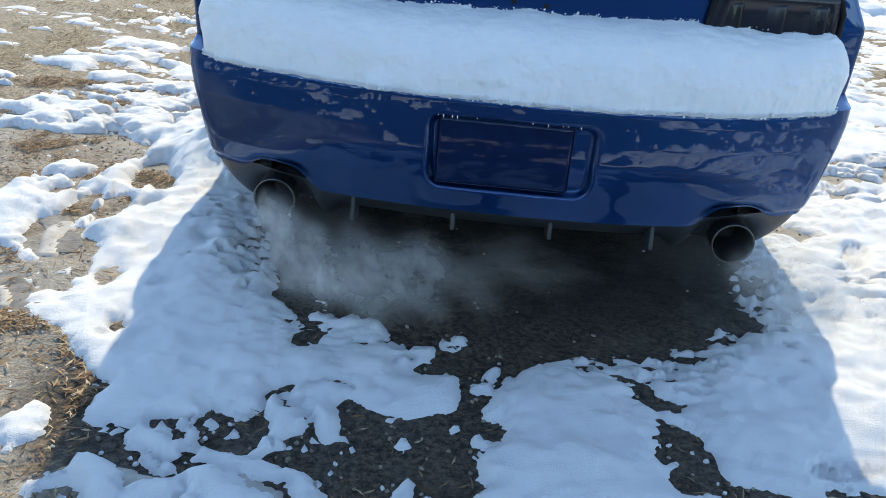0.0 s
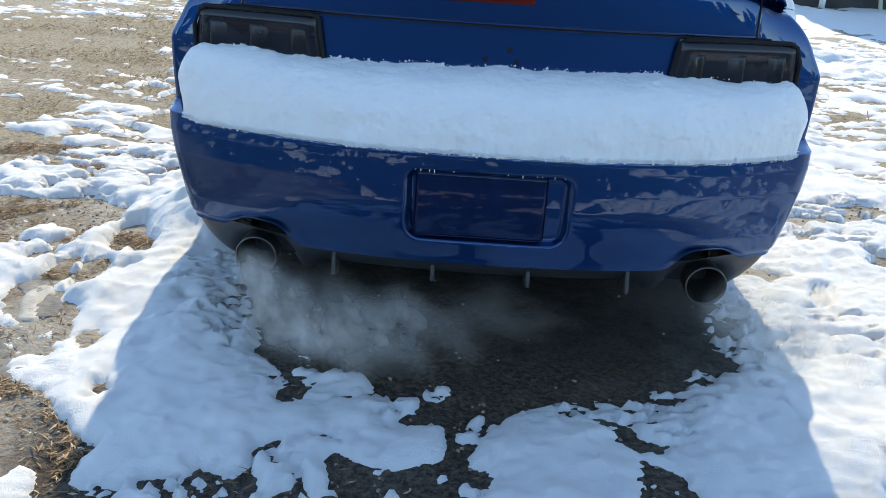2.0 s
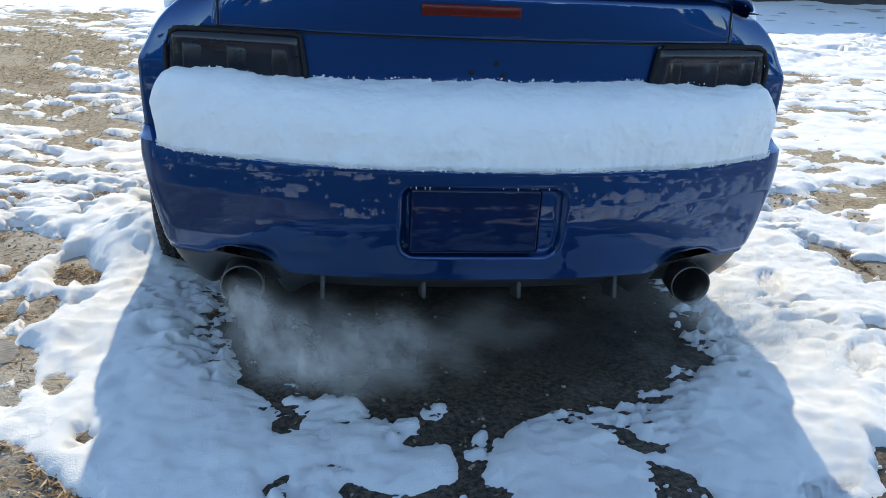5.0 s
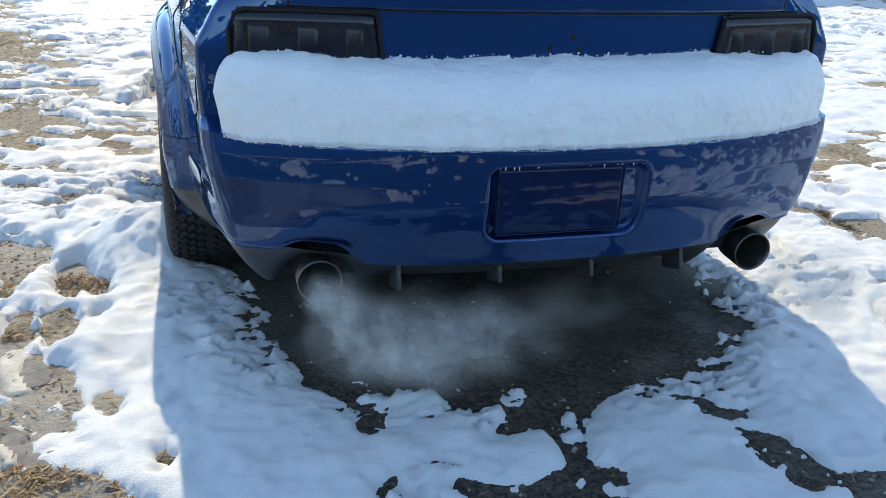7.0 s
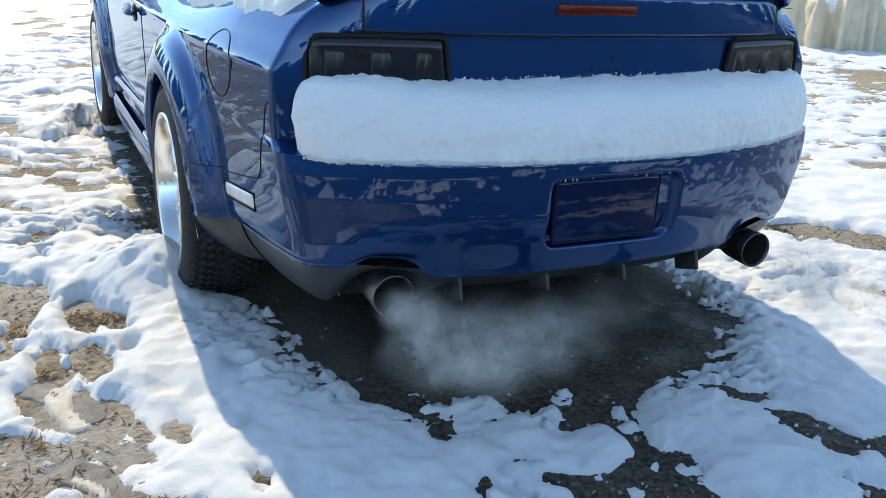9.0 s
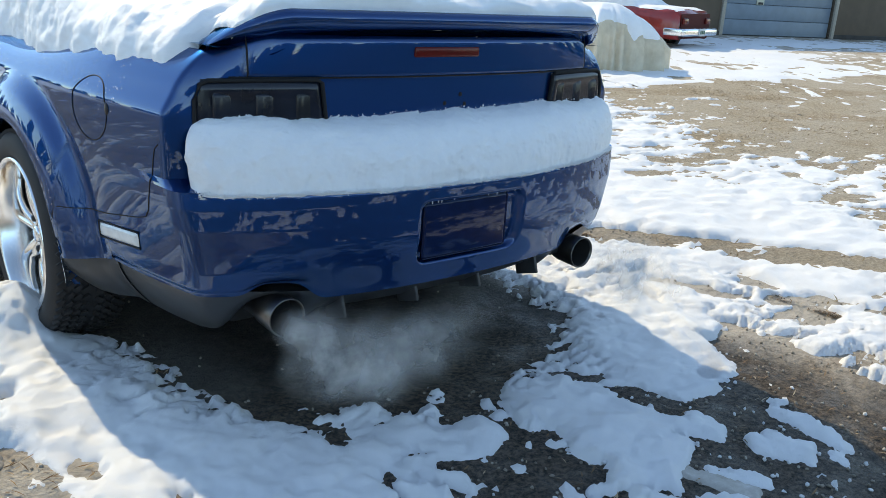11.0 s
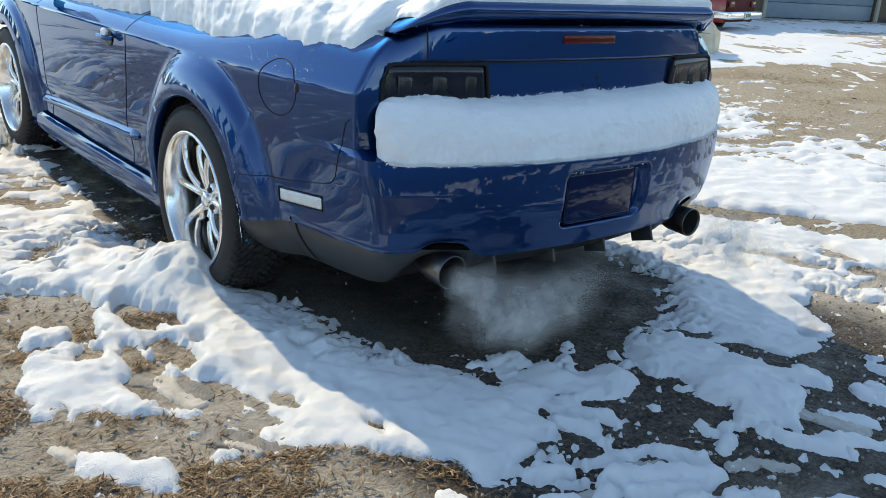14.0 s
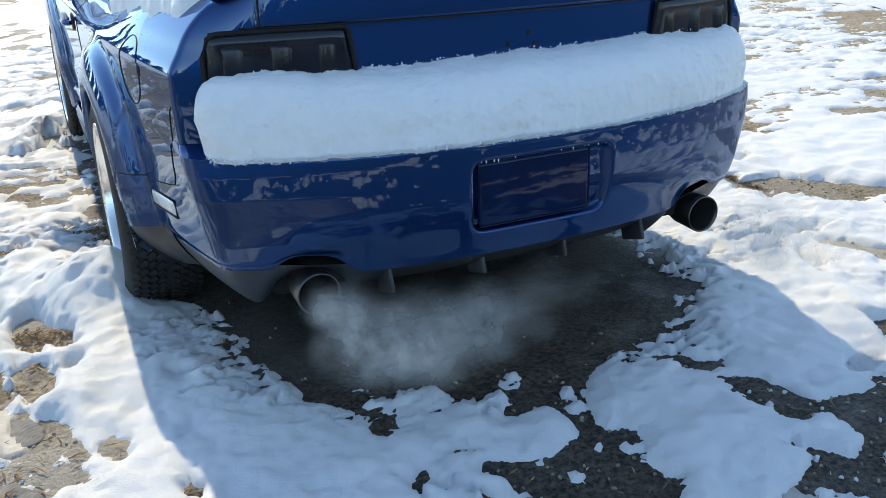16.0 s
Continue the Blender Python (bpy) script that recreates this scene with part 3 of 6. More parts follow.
def build_ground():
    xs = stretched(-400, -2.2, 2.2, 400, 0.02, 30.0)
    ys = stretched(-300, -2.7, 1.2, 500, 0.02, 30.0)
    me, used = sheet("ground", xs, ys, relief)
    gx, gy = (g.ravel()[used] for g in np.meshgrid(xs, ys))
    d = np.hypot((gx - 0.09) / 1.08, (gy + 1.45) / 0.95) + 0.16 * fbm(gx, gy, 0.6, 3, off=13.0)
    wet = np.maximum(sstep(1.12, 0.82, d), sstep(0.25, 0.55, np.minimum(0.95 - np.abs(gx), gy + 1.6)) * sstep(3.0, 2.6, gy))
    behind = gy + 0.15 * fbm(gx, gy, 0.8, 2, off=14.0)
    # carried on over unseen ground behind, darkening what the bumper mirrors
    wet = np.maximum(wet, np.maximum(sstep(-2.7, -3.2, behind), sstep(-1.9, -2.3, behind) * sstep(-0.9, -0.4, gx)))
    # strip along the sills: the car's shade put into the wet mask
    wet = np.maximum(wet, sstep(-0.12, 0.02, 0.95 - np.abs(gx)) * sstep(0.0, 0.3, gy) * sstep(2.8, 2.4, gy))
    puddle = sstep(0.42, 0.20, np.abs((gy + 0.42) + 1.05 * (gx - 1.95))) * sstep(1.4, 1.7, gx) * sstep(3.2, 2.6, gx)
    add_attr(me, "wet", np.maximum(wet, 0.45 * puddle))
    # darkens unseen ground the paint mirrors; last term paints shade under the car
    add_attr(me, "mud_and_shade", np.maximum.reduce([sstep(-2.25, -2.7, behind) * sstep(5.0, 4.0, np.abs(gx)), sstep(-2.8, -3.3, behind) * sstep(8.0, 6.0, np.abs(gx) + np.minimum(gy + 6.0, 0) * 0.6) * sstep(-70.0, -50.0, gy), sstep(1.4, 2.4, np.abs(gx)) * sstep(-1.7, -2.5, gy + 0.45 * fbm(gx, gy, 1.3, 4, off=24.0)) * sstep(8.0, 6.0, np.abs(gx)) * sstep(-4.0, -3.0, gy), 0.8 * sstep(0.95, 0.75, np.abs(gx)) * sstep(-1.1, -0.7, gy) * sstep(3.2, 2.8, gy)]))
    road = sstep(0.3, -0.3, np.abs(gy - 4.5 - 0.2 * (gx + 3)) - 1.2 + 0.3 * fbm(gx, gy, 1.0, 3)) * sstep(-1.4, -2.0, gx)
    yard = sstep(1.7, 2.6, gx + 0.4 * fbm(gx, gy, 0.7, 3, off=15.0)) * sstep(7.0, 5.0, gy) * sstep(-3.2, -2.2, gy + 0.3 * gx - 0.8 + 0.4 * fbm(gx, gy, 0.8, 3, off=16.0))
    turf = 0.9 * sstep(-1.45, -1.8, gx + 0.15 * fbm(gx, gy, 0.5, 3, off=17.0)) * sstep(0.0, 0.5, gy + 0.25 * fbm(gx, gy, 0.6, 3, off=19.0)) * sstep(-9.0, -7.0, gx)
    add_attr(me, "pale", np.clip(np.maximum.reduce([road, 0.8 * yard, turf]) * (0.75 + 0.25 * fbm(gx, gy, 0.5, 3)), 0, 1))
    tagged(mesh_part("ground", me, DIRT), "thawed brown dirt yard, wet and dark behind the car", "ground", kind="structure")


def build_snow():
    zones = [
        (np.arange(-2.1, 1.9001, 0.0105), np.arange(-2.65, 0.9001, 0.0105), None),
        (np.arange(-6.0, 8.0001, 0.028), np.arange(-4.0, 7.0001, 0.028), (-2.1, 1.9, -2.65, 0.9)),
        (np.concatenate([np.arange(-40, 60.01, 0.16)]), np.concatenate([np.arange(-16, 40.01, 0.16)]), (-6.0, 8.0, -4.0, 7.0)),
    ]
    for k, (xs, ys, hole) in enumerate(zones):
        def ok(x, y):
            f = snow_field(x, y) > -0.03 - 0.02 * k
            if hole is not None:
                f &= ~((x > hole[0] + 0.02) & (x < hole[1] - 0.02) & (y > hole[2] + 0.02) & (y < hole[3] - 0.02))
            return f
        me, _ = sheet("snow_patches", xs, ys, snow_height, ok)
        tagged(mesh_part("snow_patches", me, SNOW), "melting white snow in rounded patches on brown dirt", "snow", kind="stuff")


def build_slush():
    xs, ys = np.arange(-2.0, 1.3, 0.012), np.arange(-2.3, -0.6, 0.012)
    hid = lambda x, y: capsules(x + 0.02 * fbm(x, y, 0.12, 3, off=3.0), y + 0.02 * fbm(x, y, 0.12, 3, off=6.0), SLUSH)
    me, _ = sheet("slush", xs, ys, lambda x, y: relief(x, y) + np.where(hid(x, y) > 0, 0.008 + 0.003 * fbm(x, y, 0.05, 3), np.maximum(hid(x, y), -0.02)), lambda x, y: hid(x, y) > -0.02)
    tagged(mesh_part("slush", me, ICE), "grey translucent slush ice trodden into the snow", "ice", kind="stuff")


def flakes(name, count, area, size, material, label, category, seed, lift=0.004, dens=None, flat=0.25, clump=False, tall=0.5):
    """Loose crumbs, chips or needles lying on bare ground."""
    rs = np.random.RandomState(seed)
    x0, x1, y0, y1 = area
    x, y = rs.uniform(x0, x1, count * 4), rs.uniform(y0, y1, count * 4)
    ok = (snow_field(x, y) < -0.004) & (np.hypot(x + 1.385, y + 0.79) > 0.15)
    if dens is not None:
        ok &= rs.rand(len(x)) < dens(x, y)
    x, y = x[ok][:count], y[ok][:count]
    n = len(x)
    ln = rs.uniform(0.5, 1.0, n) ** 1.5 * size[0]
    wd = rs.uniform(0.6, 1.0, n) * size[1]
    a, t = rs.uniform(0, np.pi, n), rs.uniform(-flat, flat, n)
    u = np.stack([np.cos(a) * np.cos(t), np.sin(a) * np.cos(t), np.sin(t)], -1) * ln[:, None] / 2
    v = np.stack([-np.sin(a), np.cos(a), np.zeros(n)], -1) * wd[:, None] / 2
    w = np.array([0, 0, 1.0]) * (wd[:, None] * (tall if clump else 0.3))
    c = np.stack([x, y, relief(x, y) + lift * rs.uniform(0.5, 2.5, n) + np.abs(u[:, 2])], -1)
    if clump:
        bm = bmesh.new()
        bmesh.ops.create_icosphere(bm, subdivisions=2, radius=1.0)
        p = np.array([q.co[:] for q in bm.verts])
        f = np.array([[q.index for q in k.verts] for k in bm.faces])
        bm.free()
        lump = 1 + 0.22 * rs.randn(n, len(p), 1).clip(-1, 1) * np.array([1.0])
        q = p[None] * lump
        verts = (c[:, None] + q[:, :, :1] * u[:, None] + q[:, :, 1:2] * v[:, None] + q[:, :, 2:] * w[:, None]).reshape(-1, 3)
        faces = (f[None] + len(p) * np.arange(n)[:, None, None]).reshape(-1, 3)
    else:
        verts = np.stack([c - u - v * 0.4, c + v * 0.2 + w * 0.6, c + u + v * 0.4, c - v], 1).reshape(-1, 3)
        f = np.array([[0, 3, 1], [3, 2, 1], [0, 1, 3], [0, 2, 3]])[:2]
        faces = (f[None] + 4 * np.arange(n)[:, None, None]).reshape(-1, 3)
    me = bpy.data.meshes.new(name)
    me.from_pydata(verts.tolist(), [], faces.tolist())
    tagged(mesh_part(name, me, material, smooth=clump), label, category, kind="stuff")


def island_material(name, stops, rough):
    m, n, l, b = node_mat(name)
    g = n.new("ShaderNodeNewGeometry")
    l.new(ramp(n, l, g.outputs["Random Per Island"], stops), b.inputs["Base Color"])
    b.inputs["Roughness"].default_value = rough
    return m


def build_litter():
    chip = island_material("wood_chips", [(0.0, (0.06, 0.030, 0.014)), (0.45, (0.20, 0.115, 0.055)), (0.8, (0.34, 0.22, 0.115)), (1.0, (0.55, 0.43, 0.29))], 0.8)
    peb = island_material("pebbles", [(0.0, (0.20, 0.17, 0.13)), (0.6, (0.30, 0.26, 0.21)), (1.0, (0.45, 0.41, 0.35))], 0.8)
    dry = lambda x, y: sstep(-3.2, -2.2, x) * np.where((x < -1.9) & (y < -1.5), 0.04, 1.0) * sstep(-3.0, -2.5, y) * np.where((x > -0.80 + 0.10 * fbm(x, y, 0.3, 2, off=7.0)) & (x < 1.75), 0.03 * sstep(-1.1, -1.5, y), 1.0) * (0.03 + 0.05 * sstep(-1.0, -1.3, y) + 0.92 * sstep(0.0, 0.40, fbm(x, y, 0.26, 5, 0.6, off=101.0)))
    flakes("wood_chips", 105000, (-3.2, 1.8, -3.0, 0.9), (0.052, 0.010), chip, "dry brown wood chips and bark strewn on dirt", "wood chips", 3, dens=dry, flat=0.22)
    flakes("wood_chips", 9000, (-4.0, 4.5, 0.5, 4.5), (0.05, 0.012), chip, "dry brown wood chips and bark strewn on dirt", "wood chips", 4, dens=lambda x, y: 0.04 + 0.96 * sstep(-0.05, 0.35, fbm(x, y, 0.3, 4, off=103.0)))
    flakes("pebbles", 1300, (-2.0, 2.2, -2.6, 1.2), (0.014, 0.011), peb, "small grey and tan pebbles pressed into dirt", "pebbles", 5, lift=0.001, clump=True, flat=0.1, dens=lambda x, y: np.where((np.abs(x) < 0.9) & (y > -1.2), 0.1, 1.0))
    grass = island_material("dry_grass", [(0.0, (0.15, 0.10, 0.05)), (0.5, (0.28, 0.20, 0.10)), (1.0, (0.50, 0.40, 0.23))], 0.85)
    tuft = lambda x, y: 0.08 + 0.92 * sstep(-0.1, 0.4, fbm(x, y, 0.7, 4, off=121.0))
    flakes("dry_grass", 5000, (1.8, 11.0, -1.5, 6.0), (0.07, 0.016), grass, "dead golden grass and clods on trodden dirt", "grass", 14, dens=tuft, flat=0.5)
    flakes("dry_grass", 9000, (-7.0, -1.6, 0.8, 8.0), (0.07, 0.016), grass, "dead golden grass and clods on trodden dirt", "grass", 15, dens=tuft, flat=0.5)
    wetpart = lambda x, y: np.where((np.abs(x - 0.05) < 1.0) & (y < -1.25), 0.25 + 0.75 * sstep(0.1, 0.5, fbm(x, y, 0.25, 2, off=111.0)), 0.012)
    flakes("snow_crumbs", 260, (-1.6, 1.6, -2.6, -0.6), (0.017, 0.013), SNOW, "loose white snow crumbs scattered on wet dirt", "snow", 6, lift=0.003, dens=wetpart, clump=True, flat=0.1)


ICE_DIRTY = simple("trodden_ice", (0.22, 0.205, 0.185), 0.85, var=0.4, scale=22, bmp=0.3)


def build_boot_prints():
    """Trodden ice in the shape of a boot sole, with its wavy tread."""
    for px, py, deg in ((-1.385, -0.79, -58), (-1.325, -1.18, -48), (-1.775, -0.62, -62), (-1.34, 0.42, -60)):
        u, v = np.meshgrid(np.linspace(-0.17, 0.17, 120), np.linspace(-0.075, 0.075, 56))
        half = 0.052 - 0.012 * np.exp(-(((u + 0.03) / 0.05) ** 2)) - 0.006 * sstep(0.0, -0.14, u)
        ins = np.minimum(half * np.sqrt(np.clip(1 - (u / 0.148) ** 6, 0, 1)) - np.abs(v), 0.148 - np.abs(u)) + 0.010 * fbm(u + px, v + py, 0.05, 3)
        wave = np.sin(2 * np.pi * (u / 0.013 + 0.8 * np.sin(v * 60) + 0.25 * fbm(u, v + px, 0.05, 2)))
        z = 0.005 * sstep(-0.004, 0.006, ins) + 0.0005 * wave * sstep(0.002, 0.010, ins) - 0.02 * sstep(0.0, -0.012, ins) + 0.0015 * fbm(u, v + px, 0.03, 2)
        a = radians(deg)
        x, y = px + u * math.cos(a) - v * math.sin(a), py + u * math.sin(a) + v * math.cos(a)
        ok = ins > -0.012
        me, _ = grid_mesh("boot_print", np.stack([x, y, relief(x, y) + z + 0.0005], -1), keep=ok[:-1, :-1] | ok[1:, 1:])
        tagged(mesh_part("boot_print", me, ICE_DIRTY), "grey icy boot print with wavy tread pressed into snow", "boot print", group="boot prints")


build_ground()
build_snow()
build_slush()
build_boot_prints()
build_litter()


# ---- the blue car ----
TAPER = 0.1


def corner_curve(half, cx, cy, rear, soft=0.018, y0=-0.6, count=401):
    """Plan curve round the tail: near-flat flank, corner at (cx, cy) eased over soft metres, bowed rear."""
    q = np.linspace(0, 1, 1200)
    d = y0 - cy
    fx, fy = half - TAPER * d * q - (half - cx - TAPER * d) * q * q, y0 - d * q
    rx = cx * (1 - q[1:])
    ry = rear + (cy - rear) * (rx / cx) ** 2.4
    x = np.r_[-fx, -rx, rx[-2::-1], fx[::-1]]
    y = np.r_[fy, ry, ry[-2::-1], fy[::-1]]
    d = np.r_[0, np.cumsum(np.hypot(np.diff(x), np.diff(y)))]
    t = np.linspace(0, d[-1], 2401)
    x, y = np.interp(t, d, x), np.interp(t, d, y)
    w = int(soft / (d[-1] / 2400))
    ker = np.ones(w) / w
    pad = lambda v: np.convolve(np.convolve(np.r_[2 * v[0] - v[w:0:-1], v, 2 * v[-1] - v[-2:-w - 2:-1]], ker, "same"), ker, "same")[w:-w]
    x, y = pad(x), pad(y)
    d = np.r_[0, np.cumsum(np.hypot(np.diff(x), np.diff(y)))]
    t = np.linspace(0, d[-1], count)
    return np.stack([np.interp(t, d, x), np.interp(t, d, y)], -1)


def side_width(y):
    """Half width of the body beside the doors."""
    return 0.904 + 0.036 * (1 - np.exp(-(np.maximum(y, -0.6) + 0.6) * TAPER / 0.036)) - 0.02 * sstep(2.0, 2.9, y) - 0.14 * sstep(2.8, 3.55, y)


def top_z(y):
    """Height of the shoulder's upper edge along the car."""
    return 1.065 - 0.085 * sstep(-0.9, 0.3, y) - 0.03 * sstep(1.0, 2.2, y) - 0.17 * sstep(2.4, 3.55, y)


AXLE_R, ARCH_R, AXLE_Z = 0.0, 0.384, 0.355
WHEELBASE = 2.72


def flare(y, z):
    """How far the wheel arches swell beyond the door's plane."""
    out = 0
    for yc, amp in ((0.0, 0.070), (WHEELBASE, 0.050)):
        r = np.hypot(y - yc, z - AXLE_Z)
        out = out + amp * sstep(0.540, 0.480, r) * (0.60 + 0.40 * sstep(0.50, 0.40, r))
    return out


def flank_tuck(z):
    return 0.035 * sstep(0.55, 0.20, np.asarray(z)) + 0.012 * sstep(0.86, 0.55, np.asarray(z))


def low_corner(z):
    """Where the bumper's corner stands at height z."""
    z = np.asarray(z, float)
    return np.interp(z, [0.25, 0.44, 0.60, 0.66, 0.72], [0.772, 0.812, 0.850, 0.862, 0.864]), np.interp(z, [0.40, 0.48, 0.60, 0.70], [-1.018, -1.030, -1.030, -1.015])


TAIL_X, TAIL_Y = 0.865, -0.945


def tail_half(y, z):
    """Half width where the flank runs on into the tail."""
    up = np.asarray(z) > 0.715
    lx, ly = low_corner(z)
    cx, cy = np.where(up, TAIL_X, lx + flank_tuck(z)), np.where(up, TAIL_Y, ly)
    d = -0.6 - cy
    q = np.clip((-0.6 - y) / d, 0, 1)
    return 0.904 - TAPER * d * q - (0.904 - cx - TAPER * d) * q * q


def shoulder_full(k):
    """Inset of the full, round shoulder beside the boot; k runs from 0 at the crease to 1 on top."""
    return 0.046 * (np.sqrt(k * k + 0.004) - 0.063) + 0.066 * k**3 + 0.012 * sstep(0.0, 0.40, np.asarray(k, float))


def shoulder(y, k):
    """Inset of the shoulder along the car: full at the tail, leaner beside the doors."""
    b = sstep(0.45, -0.5, y)
    return b * shoulder_full(k) + (1 - b) * 0.15 * (0.40 * k + 0.60 * k**2.2)


def side_x(y, z):
    """Outline of the flank, from sill to shoulder."""
    y, z = np.asarray(y, float), np.asarray(z, float)
    w = np.where(y < -0.6, tail_half(y, z), side_width(y))
    zs = 0.885
    k = np.clip((z - zs) / (top_z(y) - zs), 0, 1)
    crease = 0.012 * sstep(0.30, 0.36, z) * sstep(0.47, 0.40, z) * sstep(0.6, 0.9, y) * sstep(2.3, 2.0, y)
    return w - flank_tuck(z) - shoulder(y, k) - crease + flare(y, z) * sstep(0.98, 0.80, z)


def build_flank(car, sgn):
    ys = np.arange(-0.60, 3.5501, 0.0175)
    zs = np.concatenate([np.arange(0.24, 0.88, 0.0175), np.linspace(0.885, 1.0, 12)])
    y, z = np.meshgrid(ys, zs)
    top = z > 0.885
    z = np.where(top, 0.885 + (z - 0.885) / 0.115 * (top_z(y) - 0.885), z)
    # rear part ends above the grey valance
    low = np.interp(y, [-0.60, -0.36], [0.41, 0.36])
    z = np.where((y < -0.386) & (z < 0.885), low + (z - 0.24) / 0.645 * (0.885 - low), z)
    for yc in (0.0, WHEELBASE):
        r = np.hypot(y - yc, z - AXLE_Z)
        near = (r > 0.25) & (np.abs(r - ARCH_R) < 0.014) & (z > 0.2)
        k = np.where(near, ARCH_R / np.maximum(r, 1e-6), 1)
        y, z = yc + (y - yc) * k, AXLE_Z + (z - AXLE_Z) * k
    x = sgn * side_x(y, z)
    ok = np.ones_like(y, bool)
    for yc in (0.0, WHEELBASE):
        ok &= ~((np.hypot(y - yc, z - AXLE_Z) < ARCH_R - 0.004) | ((np.abs(y - yc) < ARCH_R - 0.01) & (z < AXLE_Z)))
    keep = ok[:-1, :-1] & ok[1:, :-1] & ok[:-1, 1:] & ok[1:, 1:]
    me, _ = grid_mesh("side_panel", np.stack([x, y, z], -1), keep=keep)
    mesh_part("side_panel", me, PAINT, car)
    # rolled arch lips and dark wheel wells
    for yc in (0.0, WHEELBASE):
        a = np.linspace(radians(-14), radians(194), 60)
        rows = []
        for r, dx in ((ARCH_R, 0.0), (ARCH_R - 0.006, -0.004), (ARCH_R - 0.012, -0.02), (ARCH_R - 0.006, -0.045)):
            yy, zz = yc + r * np.cos(a), AXLE_Z + r * np.sin(a)
            sx = side_x(yc + ARCH_R * np.cos(a), np.maximum(AXLE_Z + ARCH_R * np.sin(a), 0.26))
            rows.append(np.stack([sgn * (sx + dx), yy, zz], -1))
        me, _ = grid_mesh("arch_lip", np.array(rows))
        mesh_part("arch_lip", me, PAINT, car)
        rows = []
        for dx in (-0.03, -0.42):
            yy, zz = yc + (ARCH_R + 0.012) * np.cos(a), AXLE_Z + (ARCH_R + 0.012) * np.sin(a)
            rows.append(np.stack([np.full_like(a, sgn * (0.91 + dx)), yy, zz], -1))
        rows.append(np.stack([np.full_like(a, sgn * 0.49), np.full_like(a, yc), np.full_like(a, AXLE_Z)], -1))
        me, _ = grid_mesh("wheel_well", np.array(rows))
        mesh_part("wheel_well", me, DARK_METAL, car)
    # sill skirt
    ys = np.linspace(0.36, 2.36, 60)
    prof = [(0.006, 0.285), (0.02, 0.26), (0.022, 0.20), (0.012, 0.165), (-0.05, 0.155)]
    rows = [np.stack([sgn * (side_width(ys) - 0.03 + dx), ys, np.full_like(ys, zz)], -1) for dx, zz in prof]
    me, _ = grid_mesh("sill_skirt", np.array(rows))
    mesh_part("sill_skirt", me, PAINT, car)
    # rubbing strip on the door
    ys = np.linspace(0.66, 2.18, 40)
    zc = np.interp(ys, [0.66, 2.2], [0.452, 0.375])
    end = np.clip(np.minimum(ys - 0.655, 2.185 - ys) / 0.02, 0.15, 1) ** 0.5
    rows = []
    for a in np.linspace(-1.25, 1.25, 9):
        rows.append(np.stack([sgn * (side_x(ys, zc) - 0.008 + (0.026 - 0.012 * math.sin(a)) * math.cos(a) ** 0.7 * end), ys, zc + 0.027 * math.sin(a) * end], -1))
    me, _ = grid_mesh("door_moulding", np.array(rows))
    mesh_part("door_moulding", me, PAINT, car)
    # door cuts
    gap = lambda pts, r=0.0016: tube_part("panel_gap", pts, r, GAP, car, seg=6)
    zz = np.linspace(0.27, 0.965, 40)
    yy = 0.80 - 0.07 * sstep(0.45, 0.9, zz) - 0.05 * sstep(0.88, 0.97, zz) * 0
    gap(np.stack([sgn * (side_x(yy, zz) + 0.0005), yy, zz], -1))
    yy = 2.03 + 0.03 * sstep(0.4, 0.9, zz)
    gap(np.stack([sgn * (side_x(yy, zz) + 0.0005), yy, zz], -1))
    # joint between bumper cover and quarter panel
    line = [(-0.40, 0.535), (-0.60, 0.553), (-0.79, 0.586), (-0.835, 0.598), (-0.858, 0.625), (-0.880, 0.70), (-0.897, 0.77), (-0.908, 0.80), (-0.925, 0.812)]
    t = np.linspace(0, len(line) - 1, 60)
    yy, zz = np.interp(t, range(len(line)), [p[0] for p in line]), np.interp(t, range(len(line)), [p[1] for p in line])
    gap(np.stack([sgn * (side_x(yy, zz) + 0.0005), yy, zz], -1))
    # side marker lamp
    rows = []
    yy = np.linspace(-0.785, -0.550, 24)
    for k in np.linspace(-1, 1, 9):
        zc = 0.496 + 0.02 * (-0.550 - yy) / 0.235 + 0.022 * k
        e = np.clip(np.minimum(yy + 0.785, -0.550 - yy) / 0.02, 0, 1) ** 0.4 * (1 - abs(k) ** 6)
        rows.append(np.stack([sgn * (side_x(yy, zc) - 0.003 + 0.009 * e), yy, zc], -1))
    me, _ = grid_mesh("side_marker", np.array(rows))
    lamp = mesh_part("side_marker", me, MARKER, car, "clear side marker lamp")
    tube_part("lamp_rim", [(sgn * (side_x(np.array(a), np.array(b)) + 0.001), a, b) for a, b in ((-0.550, 0.472), (-0.785, 0.492), (-0.785, 0.540), (-0.550, 0.520), (-0.550, 0.472))], 0.003, GAP, lamp)
    # door handle
    yh, zh = 0.93, 0.84
    xh = float(side_x(np.array(yh), np.array(zh)))
    cup = lathe([(0.001, 0.0), (0.03, 0.001), (0.042, 0.004), (0.046, 0.0)], 24)
    me, _ = grid_mesh("handle_cup", cup * [sgn, 1.0, 0.8] + [sgn * (xh + 0.001), yh, zh], closed_u=True)
    handle = mesh_part("door_handle", me, BLACK_PLASTIC, car, "dark cup of the pull handle")
    t = np.linspace(-1, 1, 15)
    tube_part("grip", np.stack([sgn * (xh + 0.036 - 0.022 * t**4), yh + 0.085 * t, zh + 0.004 + 0 * t], -1), 0.013 - 0.003 * t**4, PAINT, handle)
